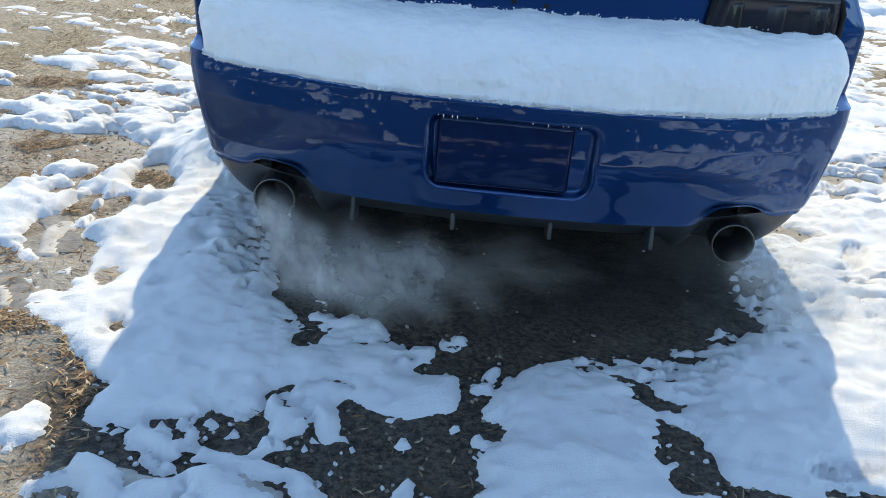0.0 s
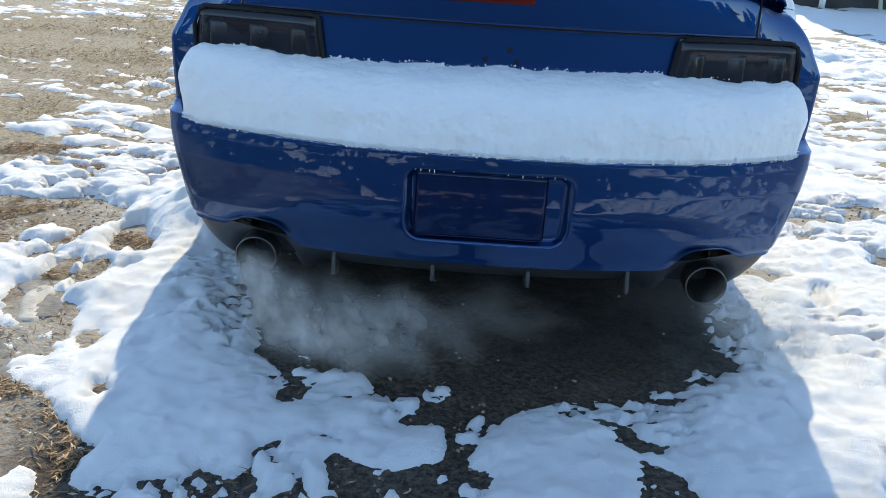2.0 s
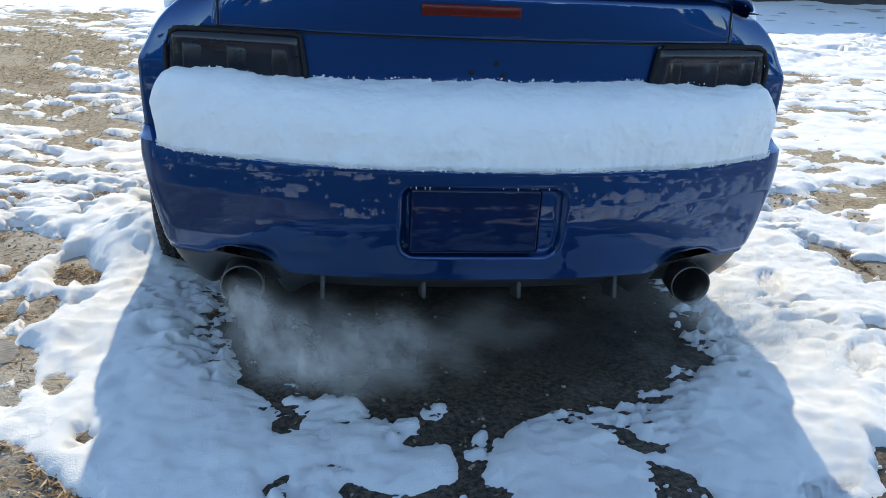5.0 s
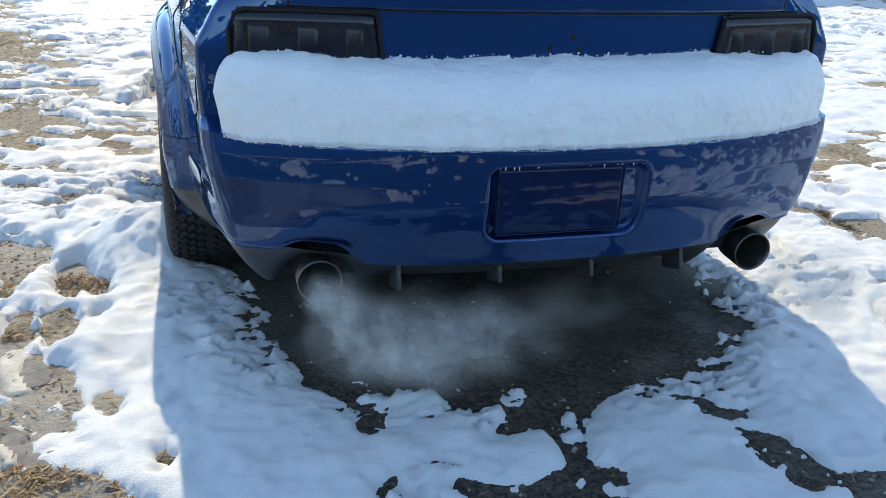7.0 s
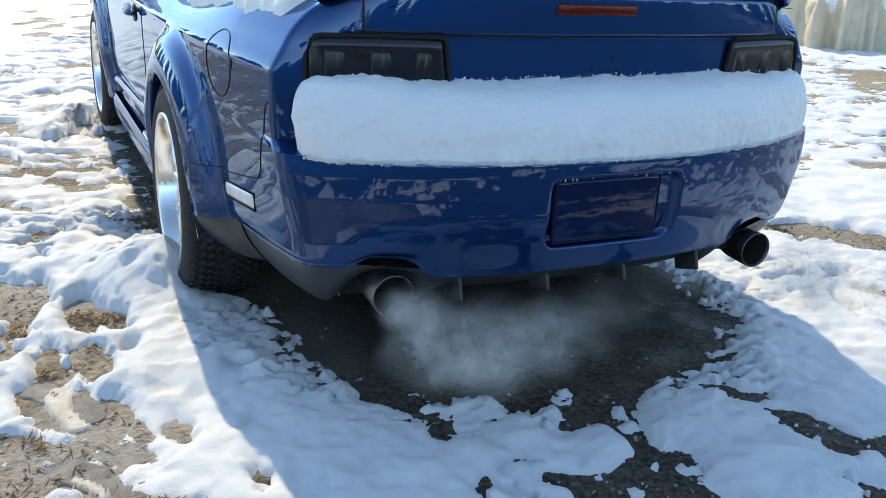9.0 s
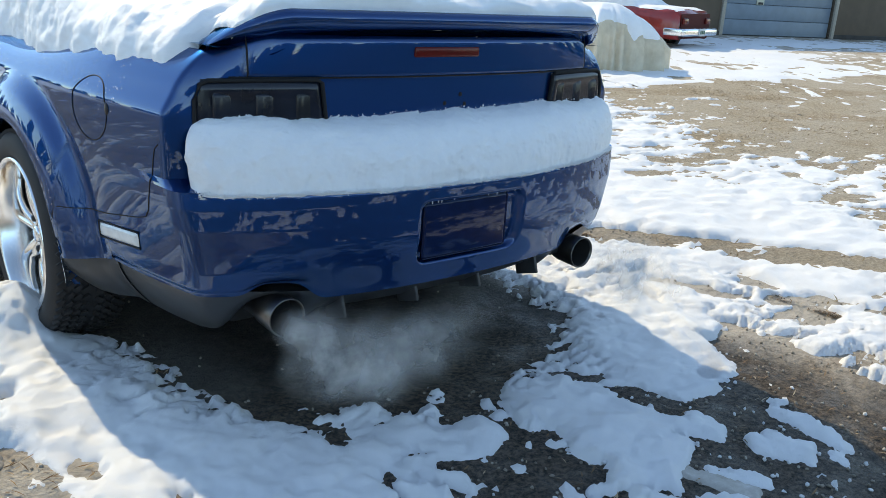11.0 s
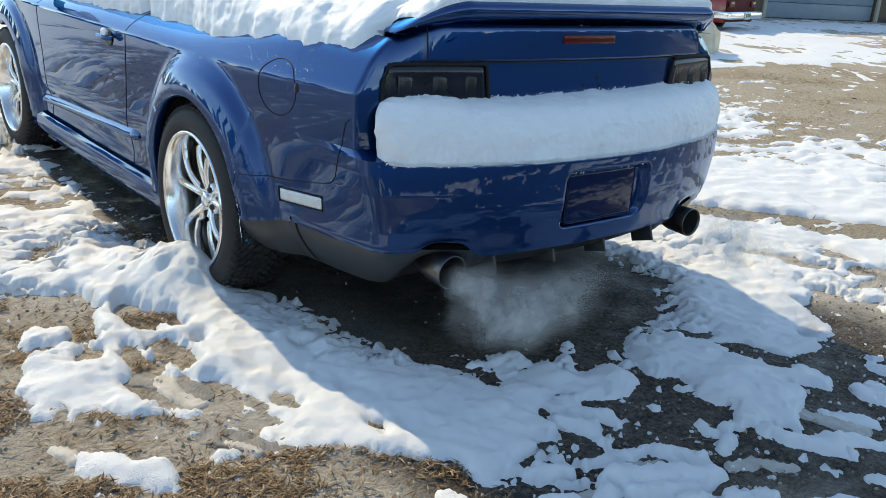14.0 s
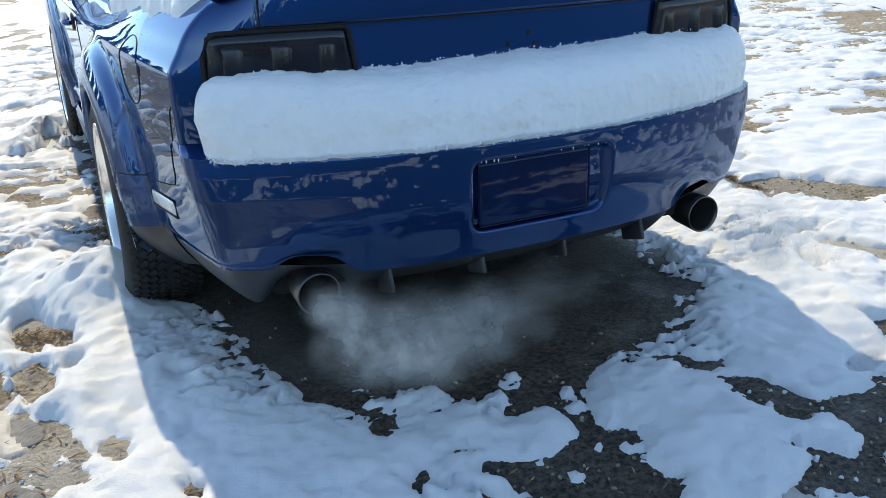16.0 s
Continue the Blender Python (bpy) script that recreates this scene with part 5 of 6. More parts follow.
def build_ledge_snow():
    low = bumper_ring(0.706)
    hi = upper_ring(0.72, 0.004, -0.004)
    inside = np.abs(low[:, 0]) < 0.846
    i = np.where(inside & (low[:, 1] < -0.90))[0]
    lo, up = low[i], hi[i]
    d = np.r_[0, np.cumsum(np.linalg.norm(np.diff(lo, axis=0), axis=1))]
    t = np.linspace(0, d[-1], 520)
    lo = np.stack([np.interp(t, d, lo[:, k]) for k in range(3)], -1)
    up = np.stack([np.interp(t, d, up[:, k]) for k in range(3)], -1)
    e = np.clip(np.minimum(t, t[-1] - t) / 0.055, 0, 1) ** 0.5
    edge = 0.006 * fbm(t, 0 * t, 0.025, 4, off=5.0) + 0.008 * fbm(t, 0 * t, 0.5, 2, off=9.0)
    ht = (0.158 + 0.012 * fbm(t, 0 * t, 0.35, 2, off=15.0)) * (0.80 + 0.20 * e) + 0.020 * sstep(-0.30, -0.75, lo[:, 0])
    rows = []
    for k in np.linspace(0, 1, 96):
        a = k * np.pi / 2
        out, rise = math.cos(a) ** 0.75, math.sin(a) ** 0.72
        f = 1 - out
        base = lo * (1 - f) + up * f
        inward = (up - lo)
        p = base.copy()
        p += inward * (-0.115 * out + 0.45 * (1 - e) * out + 0.7 * edge / 0.12 * (1 - k) ** 9)[:, None]
        v = rise * 0.16 + f * 0.13
        grain = 0.0032 * fbm(t, np.full_like(t, v), 0.022, 3, off=25.0) + 0.006 * fbm(t, np.full_like(t, v), 0.10, 2, off=35.0)
        p[:, 2] += ht * rise - 0.010 * (1 - k) ** 6 + grain * k**3
        p[:, 1] -= grain * out
        end = np.exp(-np.minimum(t, t[-1] - t) / 0.05)
        p[:, 0] -= np.sign(p[:, 0]) * end * (0.015 * max(0.0, (k - 0.3) / 0.7) + 0.02 * max(0.0, (0.3 - k) / 0.3))
        rows.append(p)
    rows.insert(0, rows[0] + [0, 0.02, -0.004])
    me, _ = grid_mesh("ledge_snow", np.array(rows))
    snow = tagged(mesh_part("ledge_snow", me, SNOW_FLUFF), "thick fluffy white snow lying along the bumper ledge", "snow")
    rs = np.random.RandomState(21)
    front, back = np.array(rows[2]), np.array(rows[-1])
    spots = []
    for line, n, dz in ((front, 4200, -0.004), (back, 300, 0.002)):
        i = rs.randint(0, len(line), n)
        spots.append(line[i] + np.stack([rs.normal(0, 0.002, n), rs.normal(-0.002, 0.003, n), dz * rs.rand(n) ** 0.6 + rs.normal(0, 0.0025, n)], -1))
    crystals("snow_crystals", np.concatenate(spots), 0.0042, 0.0012, SNOW_FLUFF, snow, 22)


def build_top_snow():
    ys = np.arange(-1.085, 2.06, 0.010)
    rim = 1 - 0.30 * np.linspace(0, 1, 60) ** 2.2
    us = np.concatenate([-rim, np.linspace(-0.69, 0.69, 62), rim[::-1]])
    u, y = np.meshgrid(us, ys)
    on_wing = sstep(-0.84, -0.90, y)
    crown = np.interp(y, [-0.9, -0.4, 0.0, 0.40, 0.8, 1.15, 1.55, 2.06], [1.20, 1.22, 1.34, 1.45, 1.47, 1.46, 1.34, 1.06])
    half = np.interp(y, [-0.9, -0.5, 0.0, 0.12, 0.25, 0.68, 0.80, 1.15, 2.0], [0.800, 0.852, 0.866, 0.862, 0.84, 0.835, 0.855, 0.87, 0.85]) + 0.010 * fbm(y, 0 * y, 0.12, 3, off=17.0)
    half = half - 0.10 * sstep(0.05, 0.01, np.abs(y - 0.74))
    kk = np.linspace(0, 1, 60)
    inset = np.where(y < -0.6, tail_half(y, 1.0), side_width(y)) - half
    b = sstep(0.45, -0.5, y)
    k = b * np.interp(inset, shoulder_full(kk), kk) + (1 - b) * np.interp(inset, 0.15 * (0.40 * kk + 0.60 * kk**2.2), kk)
    belt = 0.885 + k * (top_z(y) - 0.885) - 0.010
    a = np.abs(u)
    prof = (1 - a**4.5) ** 0.5
    z0 = belt + (crown - belt) * prof
    half = half + 0.016 * fbm(y, z0 * 0.6, 0.25, 3, off=7.0) * sstep(1.0, 0.9, a) - 0.11 * on_wing
    x0 = u * half
    # over the wing the snow follows its blade, which sweeps forward at the tips
    e = np.clip((0.735 - np.abs(x0)) / 0.165, 0, 1)
    blade = 1.078 - 0.012 * (1 - e) + np.sin(e * np.pi / 2) ** 0.8 * np.interp(y, [-1.105, -1.03, -0.94, -0.855], [0.098, 0.095, 0.080, 0.03])
    on_blade = blade + 0.055 * np.sqrt(np.clip((y + 1.090) / 0.07, 0, 1)) * (1 - a**10) ** 0.5 - 0.002
    z = z0 * (1 - on_wing) + on_blade * on_wing
    swept = -0.98 + 0.07 * sstep(0.58, 0.78, np.abs(x0)) + (y + 0.98) * (0.25 + 0.75 * e**0.5)
    y = y * (1 - on_wing) + swept * on_wing
    z += (0.012 * fbm(u * 0.8, y, 0.16, 3, off=19.0) + 0.004 * fbm(y, x0, 0.03, 2, off=29.0)) * sstep(1.0, 0.96, a)
    x = u * half + np.sign(u) * 0.007 * fbm(y, z * 0.8, 0.05, 3, off=39.0) * sstep(0.75, 0.92, a)
    pts = np.stack([x, y, z], -1)
    pts = np.concatenate([pts[:1] + [0, 0.012, -0.030], pts])
    me, _ = grid_mesh("roof_snow", pts)
    tagged(mesh_part("roof_snow", me, SNOW_FLUFF), "deep white snow over the car's roof and boot lid", "snow")
    # small caps on mirror and handle
    for name, at, size in (("mirror_snow", (-1.03, 1.97, 1.115), (0.11, 0.075, 0.05)), ("handle_snow", (-0.972, 0.895, 0.866), (0.014, 0.022, 0.020))):
        bm = bmesh.new()
        bmesh.ops.create_icosphere(bm, subdivisions=4, radius=1)
        for v in bm.verts:
            v.co *= 1 + 0.18 * noise.noise(v.co * 2.5) + 0.06 * noise.noise(v.co * 7)
            v.co = Vector((v.co.x * size[0], v.co.y * size[1], max(v.co.z, -0.6) * size[2])) + Vector(at)
        tagged(part(name, bm, SNOW_FLUFF), "small cap of white snow left on the car", "snow")


def build_icicles():
    """Short drips of ice along the upper lip of the plate pocket."""
    rs = np.random.RandomState(31)
    lip = bumper_ring(0.655)
    lip = lip[lip[:, 1] < -1.0]
    for x in (-0.185, -0.172, -0.150, -0.138, -0.09, 0.045, 0.082, 0.118, 0.131, 0.162, 0.188):
        ln = rs.uniform(0.004, 0.010)
        prof = [(0.0003, -ln), (0.0008, -ln * 0.7), (0.0013, -ln * 0.25), (0.0020, 0.0), (0.0003, 0.001)]
        y = float(np.interp(x, lip[np.argsort(lip[:, 0]), 0], lip[np.argsort(lip[:, 0]), 1]))
        me, _ = grid_mesh("icicle", lathe(prof, 8, "z") + [x, y + 0.003, 0.650], closed_u=True)
        tagged(mesh_part("icicle", me, SNOW_FLUFF), "tiny white icicle on the plate pocket's upper lip", "icicle", group="icicles over the plate")


def build_specks():
    """Crumbs of snow and drops that cling to the shoulder and wheel arch."""
    rs = np.random.RandomState(8)
    verts, faces = [], []
    for k in range(380):
        y = rs.uniform(-0.72, 0.85)
        z = rs.triangular(0.84, 0.93, 1.0)
        r = rs.uniform(0.0008, 0.0024) * (1.4 if rs.rand() < 0.12 else 1.0)
        if rs.rand() < 0.07:
            a = rs.uniform(0.35, 2.2)
            y, z = -0.42 * math.cos(a), AXLE_Z + 0.43 * math.sin(a)
        c = np.array([-float(side_x(np.array(y), np.array(z))), y, z])
        base = len(verts)
        for d in ((-1, 0, 0.4), (0, 1, 0), (0, -1, 0), (0, 0, 1), (0, 0, -1), (0.6, 0, 0)):
            verts.append(tuple(c + np.array(d) * r * rs.uniform(0.7, 1.3)))
        faces += [tuple(base + i for i in f) for f in ((0, 1, 3), (0, 3, 2), (0, 2, 4), (0, 4, 1))]
    me = bpy.data.meshes.new("water_drops")
    me.from_pydata(verts, [], faces)
    tagged(mesh_part("water_drops", me, WATER), "tiny drops of meltwater beaded on the blue shoulder", "water drops", kind="stuff")


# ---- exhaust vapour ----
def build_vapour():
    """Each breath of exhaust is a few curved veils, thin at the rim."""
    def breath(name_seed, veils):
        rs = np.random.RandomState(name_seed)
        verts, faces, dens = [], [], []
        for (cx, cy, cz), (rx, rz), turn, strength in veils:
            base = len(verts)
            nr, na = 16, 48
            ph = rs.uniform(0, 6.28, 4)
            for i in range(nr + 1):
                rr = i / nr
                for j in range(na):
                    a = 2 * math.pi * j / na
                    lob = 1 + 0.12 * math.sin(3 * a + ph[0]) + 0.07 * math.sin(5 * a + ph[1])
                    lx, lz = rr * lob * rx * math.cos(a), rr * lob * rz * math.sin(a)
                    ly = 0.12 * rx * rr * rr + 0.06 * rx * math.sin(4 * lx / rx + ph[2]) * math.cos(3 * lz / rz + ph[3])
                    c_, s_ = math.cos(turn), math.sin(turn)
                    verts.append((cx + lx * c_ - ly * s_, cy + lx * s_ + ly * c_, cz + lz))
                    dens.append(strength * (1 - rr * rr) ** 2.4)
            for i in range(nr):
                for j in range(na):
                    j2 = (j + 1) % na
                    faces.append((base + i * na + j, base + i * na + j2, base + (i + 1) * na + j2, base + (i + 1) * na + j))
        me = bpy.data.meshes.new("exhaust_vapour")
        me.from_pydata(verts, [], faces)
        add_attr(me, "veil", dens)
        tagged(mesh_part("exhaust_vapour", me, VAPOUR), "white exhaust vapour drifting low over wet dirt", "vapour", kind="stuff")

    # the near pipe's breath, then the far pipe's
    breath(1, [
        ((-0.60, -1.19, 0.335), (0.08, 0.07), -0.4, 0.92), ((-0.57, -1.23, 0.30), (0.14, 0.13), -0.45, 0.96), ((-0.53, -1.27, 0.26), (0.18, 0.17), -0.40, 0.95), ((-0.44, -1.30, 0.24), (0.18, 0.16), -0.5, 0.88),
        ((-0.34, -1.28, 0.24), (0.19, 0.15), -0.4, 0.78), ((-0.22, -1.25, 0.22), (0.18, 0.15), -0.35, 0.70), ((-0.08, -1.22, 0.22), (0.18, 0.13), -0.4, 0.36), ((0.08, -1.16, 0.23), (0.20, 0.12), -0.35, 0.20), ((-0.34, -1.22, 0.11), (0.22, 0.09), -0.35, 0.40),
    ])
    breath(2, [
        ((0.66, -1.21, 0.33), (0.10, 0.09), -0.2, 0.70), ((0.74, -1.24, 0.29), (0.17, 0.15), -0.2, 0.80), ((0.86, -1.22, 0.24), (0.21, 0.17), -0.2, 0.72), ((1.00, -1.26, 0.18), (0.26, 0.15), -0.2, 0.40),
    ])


build_car()
build_ledge_snow()
build_top_snow()
build_icicles()
build_specks()
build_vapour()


# ---- the yard's far side ----
WALL_TAN = simple("tan_rendered_wall", (0.125, 0.094, 0.068), 0.85, var=0.14, scale=2.5, bmp=0.3)
FOOTING = simple("dark_footing", (0.05, 0.048, 0.045), 0.9, var=0.3, scale=4)
ROOFING = simple("dark_roofing", (0.07, 0.065, 0.06), 0.9, var=0.2, scale=4)


def shell(g, ln, depth, high, gaps):
    """Walls, footing and roof of a plain building whose front runs along x from its corner."""
    x = 0.0
    for a, b in list(gaps) + [(ln, ln)]:
        if a > x:
            part("wall", box_bm(a - x, 0.2, high, ((x + a) / 2, 0.1, high / 2), 0.01), WALL_TAN, g)
            part("footing", box_bm(a - x - 0.02, 0.06, 0.16, ((x + a) / 2, -0.028, 0.06), 0.01), FOOTING, g, "dark footing along the wall")
        if b > a:
            part("lintel", box_bm(b - a, 0.2, high - 2.3, ((a + b) / 2, 0.1, (high + 2.3) / 2), 0.01), WALL_TAN, g)
        x = b
    for ex in (0.1, ln - 0.1):
        part("wall", box_bm(0.2, depth - 0.4, high, (ex, depth / 2, high / 2), 0.01), WALL_TAN, g)
    part("wall", box_bm(ln, 0.2, high, (ln / 2, depth - 0.1, high / 2), 0.01), WALL_TAN, g)
    part("roof", box_bm(ln + 0.6, depth + 0.6, 0.16, (ln / 2, depth / 2, high + 0.08), 0.02), ROOFING, g)


def build_garage():
    g = tagged(new("garage"), "tan garage with a wide pale blue overhead door", "building")
    g.matrix_world = pose(13.455, 13.95, 0, 0, 0, math.degrees(math.atan2(-0.2, 1)))
    d0, d1 = 8.75, 13.55
    shell(g, 22.0, 7.0, 3.3, [(d0, d1)])
    blue = simple("pale_blue_door_paint", (0.17, 0.225, 0.28), 0.5, var=0.10, scale=3)
    door = part("door", box_bm(d1 - d0 - 0.06, 0.04, 2.28, ((d0 + d1) / 2, 0.14, 1.15), 0.006), FOOTING, g)
    for k in range(5):
        part("door_panel", box_bm(d1 - d0 - 0.1, 0.05, 0.445, ((d0 + d1) / 2, 0.10, 0.25 + 0.455 * k), 0.012), blue, door, "pale blue door panel")
    part("handle_plate", box_bm(0.30, 0.04, 0.16, (10.25, 0.06, 1.0), 0.01), simple("cream_enamel", (0.55, 0.53, 0.42), 0.5), door, "cream lock plate")
    part("keyhole", box_bm(0.2, 0.03, 0.07, (10.25, 0.045, 0.97), 0.006), FOOTING, door)
    for x in (d0 - 0.07, d1 + 0.07):
        part("door_jamb", box_bm(0.14, 0.24, 2.4, (x, 0.06, 1.2), 0.01), simple("jamb_paint", (0.36, 0.33, 0.28), 0.6), g)


def build_shed():
    g = tagged(new("shed"), "low tan rendered outbuilding with a dark footing", "building")
    g.matrix_world = pose(4.85, 10.62, 0, 0, 0, 5)
    shell(g, 5.2, 4.0, 2.6, [])
    post = tagged(new("marker_post"), "red and white striped marker post by the wall", "post")
    post.location = (5.22, 10.42, 0)
    red, white = simple("red_band", (0.45, 0.03, 0.03), 0.5), simple("white_band", (0.7, 0.7, 0.68), 0.5)
    for k in range(6):
        me, _ = grid_mesh("band", lathe([(0.001, 0.0), (0.045, 0.001), (0.047, 0.17), (0.001, 0.171)], 20, "z") + [0, 0, 0.17 * k], closed_u=True)
        mesh_part("band", me, white if k % 2 == 0 else red, post)
    pole = tagged(new("leaning_pole"), "pale green pole leaning against the wall", "pole")
    pole.location = (6.06, 10.5, 0)
    tube_part("shaft", [(0.05, -0.05, 0), (0.0, 0.05, 0.5), (-0.09, 0.16, 1.6)], 0.03, simple("pale_green_paint", (0.42, 0.47, 0.36), 0.6), pole)
    meter = tagged(new("wall_meter"), "grey utility meter box with conduit on the wall", "meter")
    meter.location = (6.5, 10.70, 0)
    grey_box = simple("meter_grey", (0.40, 0.41, 0.42), 0.5)
    part("box", box_bm(0.20, 0.12, 0.22, (0, -0.03, 0.30), 0.02), grey_box, meter)
    tube_part("conduit", [(0.02, -0.02, 0.40), (0.03, 0.0, 0.50), (0.14, 0.0, 0.54), (0.20, 0.0, 0.44), (0.20, 0.0, 0.02)], 0.018, FOOTING, meter)


def build_covered_thing():
    """A low vehicle under a tan tarpaulin."""
    tarp, n, l, b = node_mat("tan_tarpaulin")
    f = tex_noise(n, l, 5.0, 5.0)
    l.new(ramp(n, l, f, [(0.3, (0.58, 0.48, 0.34)), (0.7, (0.76, 0.66, 0.50))]), b.inputs["Base Color"])
    b.inputs["Roughness"].default_value = 0.6
    bump(n, l, tex_noise(n, l, 3.0, 3.0, 0.5, None, (1.0, 1.0, 0.45)), 0.8, 0.12, b)
    th = tagged(new("covered_trailer"), "low shape under a tan folded tarpaulin, snow on top", "tarpaulin")
    th.location = (9.6, 6.45, 0)
    a = np.linspace(0, 2 * np.pi, 220, endpoint=False)
    rows = []
    c, s = np.cos(a), np.sin(a)
    ex = np.sign(c) * np.abs(c) ** 0.45
    ey = np.sign(s) * np.abs(s) ** 0.45
    arc = np.cumsum(np.hypot(np.diff(ex, prepend=ex[-1]), np.diff(ey, prepend=ey[-1])))
    fold = np.abs(fbm(arc, 0 * arc, 0.42, 3, off=3.0)) * 2.2 - 0.9
    for t in np.linspace(0, 1, 40):
        z = 0.93 * math.cos(t * math.pi / 2) ** 0.55 if t < 1 else 0.0
        w = math.sin(t * math.pi / 2) ** 0.5
        k = 1 + 0.17 * fold * t + 0.04 * fbm(arc, np.full_like(arc, t), 0.15, 2) * t + 0.05 * t
        low = 1 - 0.36 * sstep(-0.35, 0.95, ex * w)
        rows.append(np.stack([1.02 * ex * w * k, 0.85 * ey * w * k, (z + 0.05 * fbm(ex * w, ey * w, 0.5, 3) * (1 - t)) * low], -1))
    me, _ = grid_mesh("tarpaulin", np.array(rows), closed_u=True)
    mesh_part("tarpaulin", me, tarp, th)
    rows = []
    lim = np.clip(0.74 + 0.30 * fbm(arc, 0 * arc, 0.5, 4, off=13.0), 0.25, 0.95)
    for q in np.linspace(0, 1, 24):
        t = q * lim
        z = 0.93 * np.cos(t * np.pi / 2) ** 0.55 + 0.055 * (1 - q**4)
        w = np.sin(t * np.pi / 2) ** 0.5
        k = 1 + 0.17 * fold * t + 0.05 * (1 - q**6)
        low = 1 - 0.36 * sstep(-0.35, 0.95, ex * w)
        rows.append(np.stack([1.02 * ex * w * k, 0.85 * ey * w * k, (z + 0.05 * fbm(ex * w, ey * w, 0.5, 3) * (1 - t)) * low], -1))
    me, _ = grid_mesh("tarpaulin_snow", np.array(rows) + [9.6, 6.45, 0], closed_u=True)
    tagged(mesh_part("tarpaulin_snow", me, SNOW_FLUFF), "white snow lying over the tarpaulin's top and folds", "snow")


def build_red_car():
    red = simple("red_car_paint", (0.30, 0.022, 0.016), 0.25, var=0.2, scale=3, coat=0.8)
    car = tagged(new("old_red_car"), "old red saloon with a chrome bumper, snow on top", "car")
    car.matrix_world = pose(15.75, 8.9, -0.12, 0, 0, 12)
    # lower body: a lofted tub from tail (y 0) to nose (y 4.7)
    ys = np.array([0.0, 0.05, 0.25, 1.0, 2.2, 3.4, 4.5, 4.7])
    hw = np.array([0.80, 0.86, 0.90, 0.92, 0.93, 0.92, 0.86, 0.78])
    zt = np.array([0.84, 0.90, 0.93, 0.94, 0.92, 0.91, 0.86, 0.80])
    yy = np.linspace(0, 4.7, 60)
    w, zt = np.interp(yy, ys, hw), np.interp(yy, ys, zt)
    prof = [(-0.90, 0.30), (-0.99, 0.36), (-1.0, 0.55), (-0.985, 0.72), (-0.97, 0.93), (-0.90, 1.0), (0, 1.03), (0.90, 1.0), (0.97, 0.93), (0.985, 0.72), (1.0, 0.55), (0.99, 0.36), (0.90, 0.30)]
    rows = [np.stack([u * w, yy, np.where(v > 0.6, v * zt, v)], -1) for u, v in prof]
    me, _ = grid_mesh("body", np.array(rows))
    mesh_part("body", me, red, car)
    x, z = np.meshgrid(np.linspace(-0.8, 0.8, 20), np.linspace(0.32, 0.86, 12))
    me, _ = grid_mesh("tail_panel", np.stack([x, 0.0 - 0.03 * np.sin((z - 0.3) * 5), z], -1))
    mesh_part("tail_panel", me, simple("dark_red_tail", (0.07, 0.010, 0.010), 0.7, spec=0.2), car)
    for s in (-1, 1):
        part("tail_lamp", box_bm(0.26, 0.05, 0.13, (s * 0.62, -0.05, 0.70), 0.02, 3), RED_LENS, car)
    part("bumper", box_bm(1.84, 0.16, 0.17, (0, -0.12, 0.47), 0.05, 4), CHROME, car, "dented chrome rear bumper")
    for s in (-1, 1):
        part("bumper_end", box_bm(0.07, 0.42, 0.16, (s * 0.93, 0.08, 0.47), 0.03, 4), CHROME, car)
    part("number_plate", box_bm(0.32, 0.02, 0.16, (0, -0.21, 0.47), 0.006), simple("plate_white", (0.6, 0.62, 0.6), 0.5), car, "pale plate with its writing barred")
    for k in range(3):
        part("plate_bar", box_bm(0.06, 0.01, 0.07, (-0.09 + 0.09 * k, -0.222, 0.47), 0.002), simple("plate_green", (0.05, 0.14, 0.08), 0.5), car)
    # cabin
    prof = [(-0.80, 0.0), (-0.66, 0.9), (-0.55, 1.0), (0.55, 1.0), (0.66, 0.9), (0.80, 0.0)]
    yy = np.linspace(1.0, 3.3, 30)
    h = 0.48 * sstep(1.0, 1.6, yy) * sstep(3.3, 2.6, yy)
    me, _ = grid_mesh("cabin", np.array([np.stack([np.full_like(yy, u), yy, 0.90 + v * h], -1) for u, v in prof]))
    mesh_part("cabin", me, DARK_GLASS, car, "dark window glass")
    for x, y in ((-0.80, 0.95), (0.80, 0.95), (-0.80, 3.8), (0.80, 3.8)):
        me, _ = grid_mesh("tyre", lathe([(0.18, -0.09), (0.30, -0.10), (0.325, -0.07), (0.325, 0.07), (0.30, 0.10), (0.18, 0.09)], 32) + [x, y, 0.325], closed_u=True)
        wh = mesh_part("tyre", me, RUBBER, car)
        me, _ = grid_mesh("hubcap", lathe([(0.001, -0.10), (0.10, -0.105), (0.19, -0.09)], 24) * [1 if x < 0 else -1, 1, 1] + [x, y, 0.325], closed_u=True)
        mesh_part("hubcap", me, CHROME, wh)
    u, y = np.meshgrid(np.linspace(-1, 1, 60), np.linspace(0.08, 4.4, 120))
    zt2 = np.interp(y, [0.08, 0.3, 1.0, 1.6, 2.6, 3.3, 4.4], [0.93, 0.97, 0.98, 1.46, 1.46, 0.99, 0.93])
    edge = (1 - np.abs(u) ** 8) ** 0.4 * (1 - np.abs((y - 2.24) / 2.17) ** 30) ** 0.4
    z = 0.90 + (zt2 - 0.90) * edge + 0.015 * fbm(u, y, 0.3, 3)
    me, _ = grid_mesh("car_snow", np.stack([u * (0.84 + 0.03 * fbm(y, 0 * y, 0.4, 2)), y, z], -1))
    ob = mesh_part("car_snow", me, SNOW_FLUFF)
    ob.matrix_world = pose(15.75, 8.9, -0.12, 0, 0, 12)
    tagged(ob, "white snow over the old red car's top", "snow")


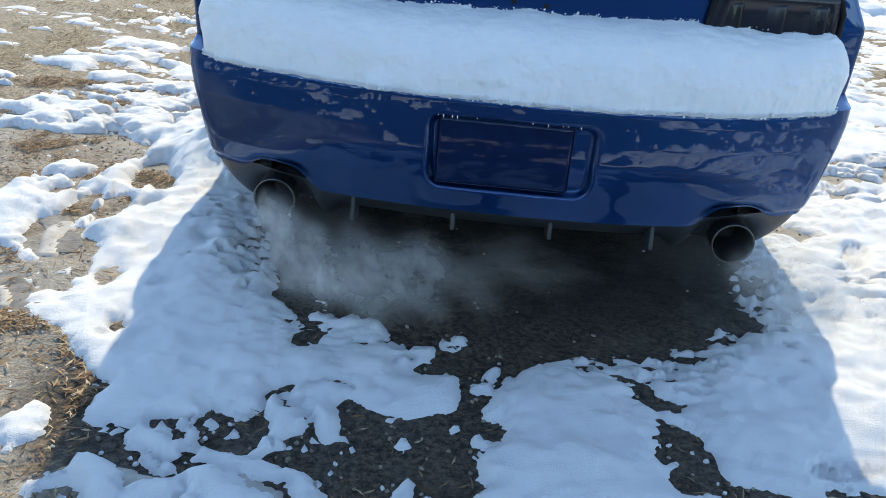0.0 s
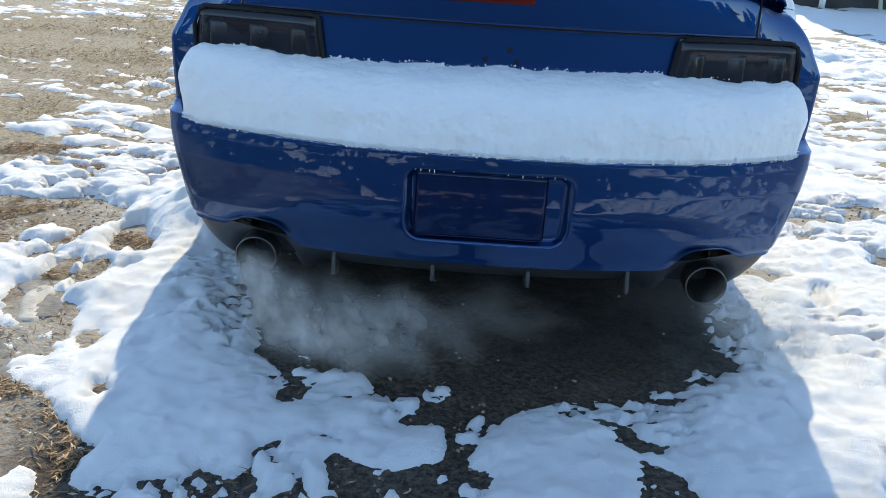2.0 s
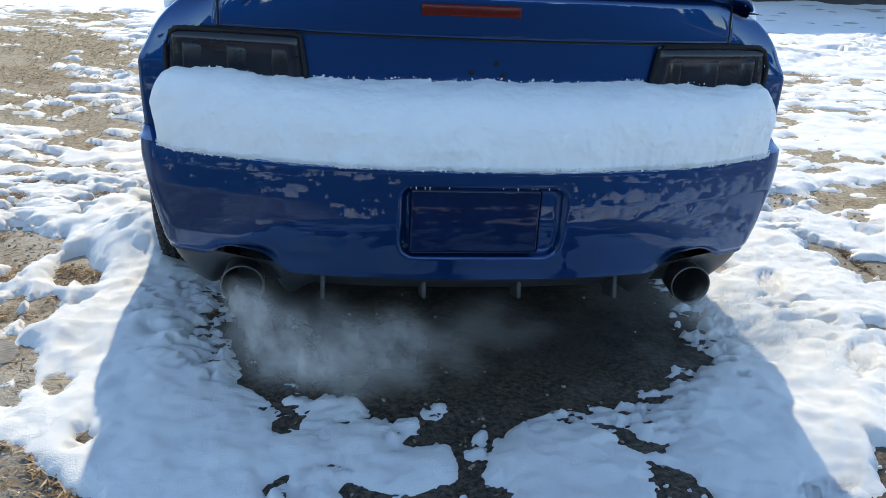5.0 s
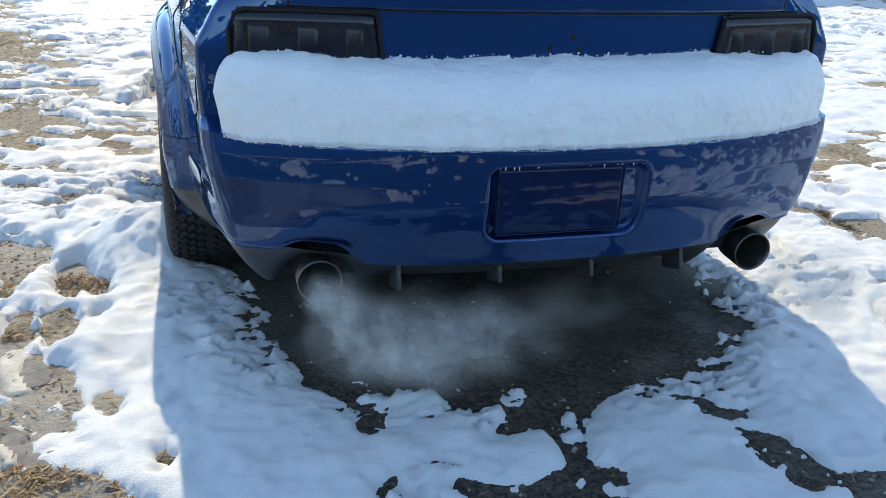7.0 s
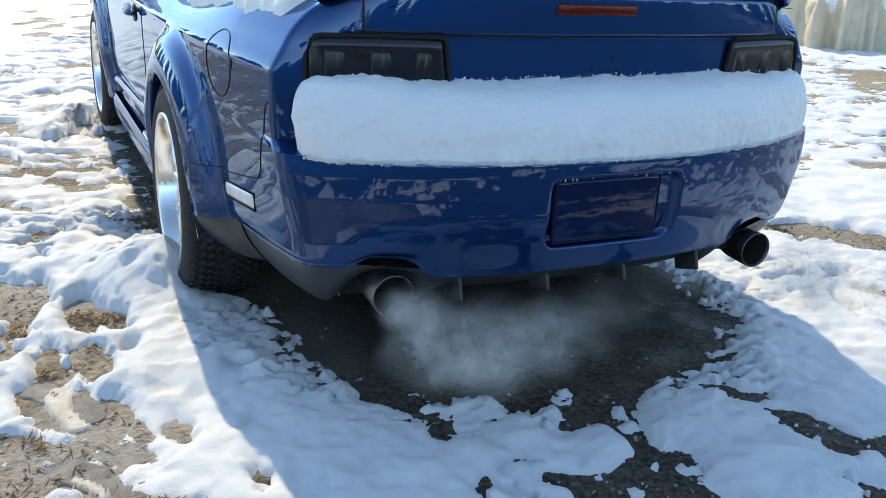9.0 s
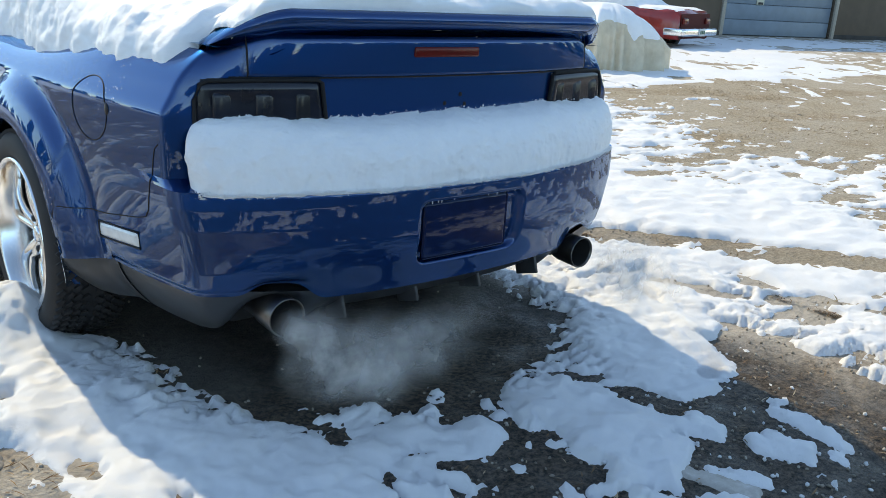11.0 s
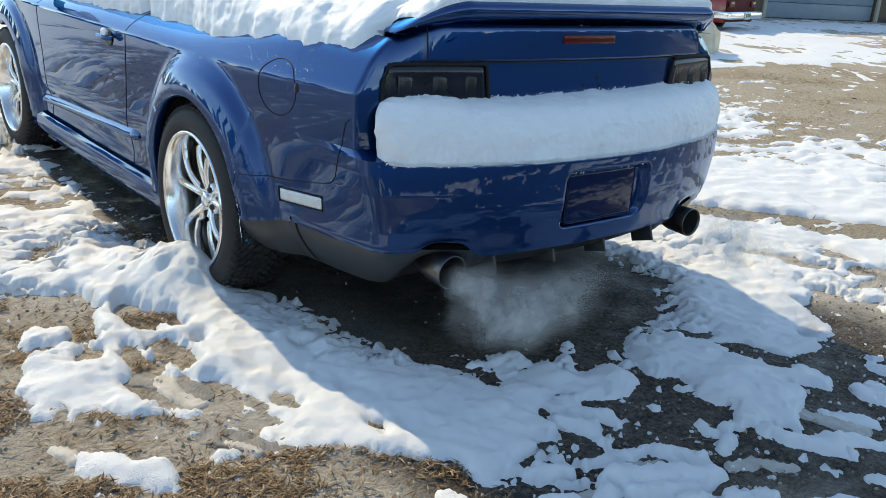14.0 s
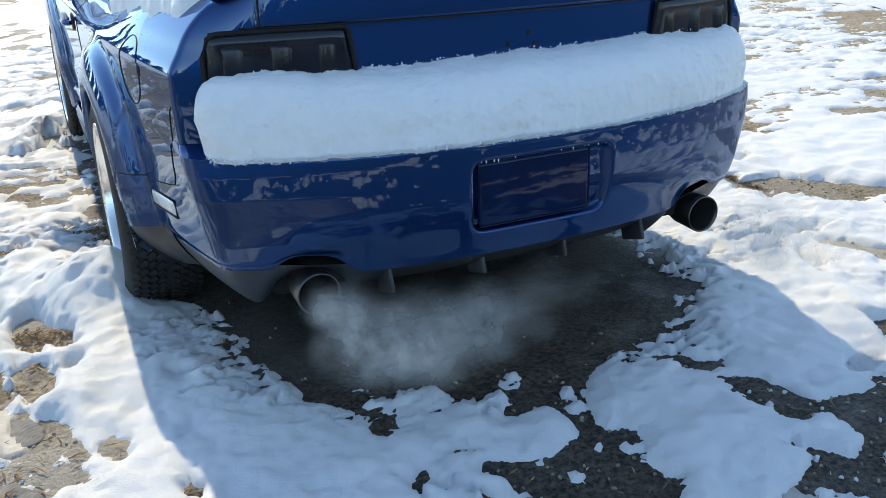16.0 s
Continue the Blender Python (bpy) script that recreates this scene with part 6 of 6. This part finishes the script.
def build_trees():
    """Unseen dark evergreens round the yard, added so that the paint mirrors a dark horizon."""
    bark = simple("tree_bark", (0.07, 0.05, 0.035), 0.9, var=0.3, scale=8, bmp=0.5)
    leaf = island_material("evergreen_needles", [(0.0, (0.018, 0.028, 0.014)), (1.0, (0.05, 0.07, 0.035))], 0.8)

    def tree(seed, high):
        rs = np.random.RandomState(seed)
        t = tagged(new("unseen_evergreen"), "unseen dark green evergreen tree, added for the blue paint to mirror", "tree", "trees round the yard")
        zz = np.linspace(0, high * 0.95, 12)
        tube_part("trunk", np.stack([0.06 * np.sin(zz), 0.05 * np.cos(zz * 0.7), zz - 0.05], -1), np.linspace(0.17, 0.02, 12), bark, t, seg=8)
        n = 3200
        hz = rs.rand(n) ** 0.8
        reach = (1 - hz) ** 0.85 * high * 0.27 * (0.75 + 0.25 * np.sin(hz * 46 + seed)) + 0.15
        a = rs.rand(n) * 2 * np.pi
        r = reach * rs.rand(n) ** 0.45 * (0.85 + 0.3 * np.sin(a * 3 + seed))
        c = np.stack([r * np.cos(a), r * np.sin(a), high * (0.10 + 0.90 * hz) - 0.22 * r], -1)
        d = rs.normal(0, 1, (n, 3)) * [1, 1, 0.5]
        d /= np.linalg.norm(d, axis=1)[:, None]
        u = np.cross(d, rs.normal(0, 1, (n, 3)))
        u /= np.linalg.norm(u, axis=1)[:, None]
        sz = rs.uniform(0.16, 0.42, n)[:, None]
        v = np.stack([c - d * sz, c + u * sz * 0.35, c + d * sz, c - u * sz * 0.35], 1).reshape(-1, 3)
        f = (np.array([[0, 1, 2, 3]])[None] + 4 * np.arange(n)[:, None, None]).reshape(-1, 4)
        me = bpy.data.meshes.new("crown")
        me.from_pydata(v.tolist(), [], f.tolist())
        mesh_part("crown", me, leaf, t, smooth=False)
        return t

    kinds = [tree(3, 8.0), tree(8, 6.8)]
    rs = random.Random(5)
    spots = [(-26 + 1.5 * k + rs.uniform(-0.6, 0.6), -20 + rs.uniform(-3, 3)) for k in range(36)] + [(-27 + 1.7 * k + rs.uniform(-0.6, 0.6), -25 + rs.uniform(-2, 2)) for k in range(34)] + [(-26 + rs.uniform(-3, 2), -14 + 2.2 * k) for k in range(24)] + [(-46 + 1.7 * k + rs.uniform(-0.7, 0.7), 36 + rs.uniform(-3, 3)) for k in range(30)] + [(33 + rs.uniform(-2, 2), -21 + 1.7 * k) for k in range(14)]
    for i, (x, y) in enumerate(spots):
        # row heights set how much sky lights the car and mirrors in it
        m = Matrix.Translation((x, y, 0)) @ Matrix.Rotation(rs.uniform(0, 6), 4, "Z") @ Matrix.Scale(0.8 if y > 30 else 0.70 if y < -15 else 1.0, 4)
        if i < 2:
            kinds[i].matrix_basis = m
        else:
            copy_thing(kinds[i % 2], m)


build_garage()
build_shed()
build_covered_thing()
build_red_car()
build_trees()
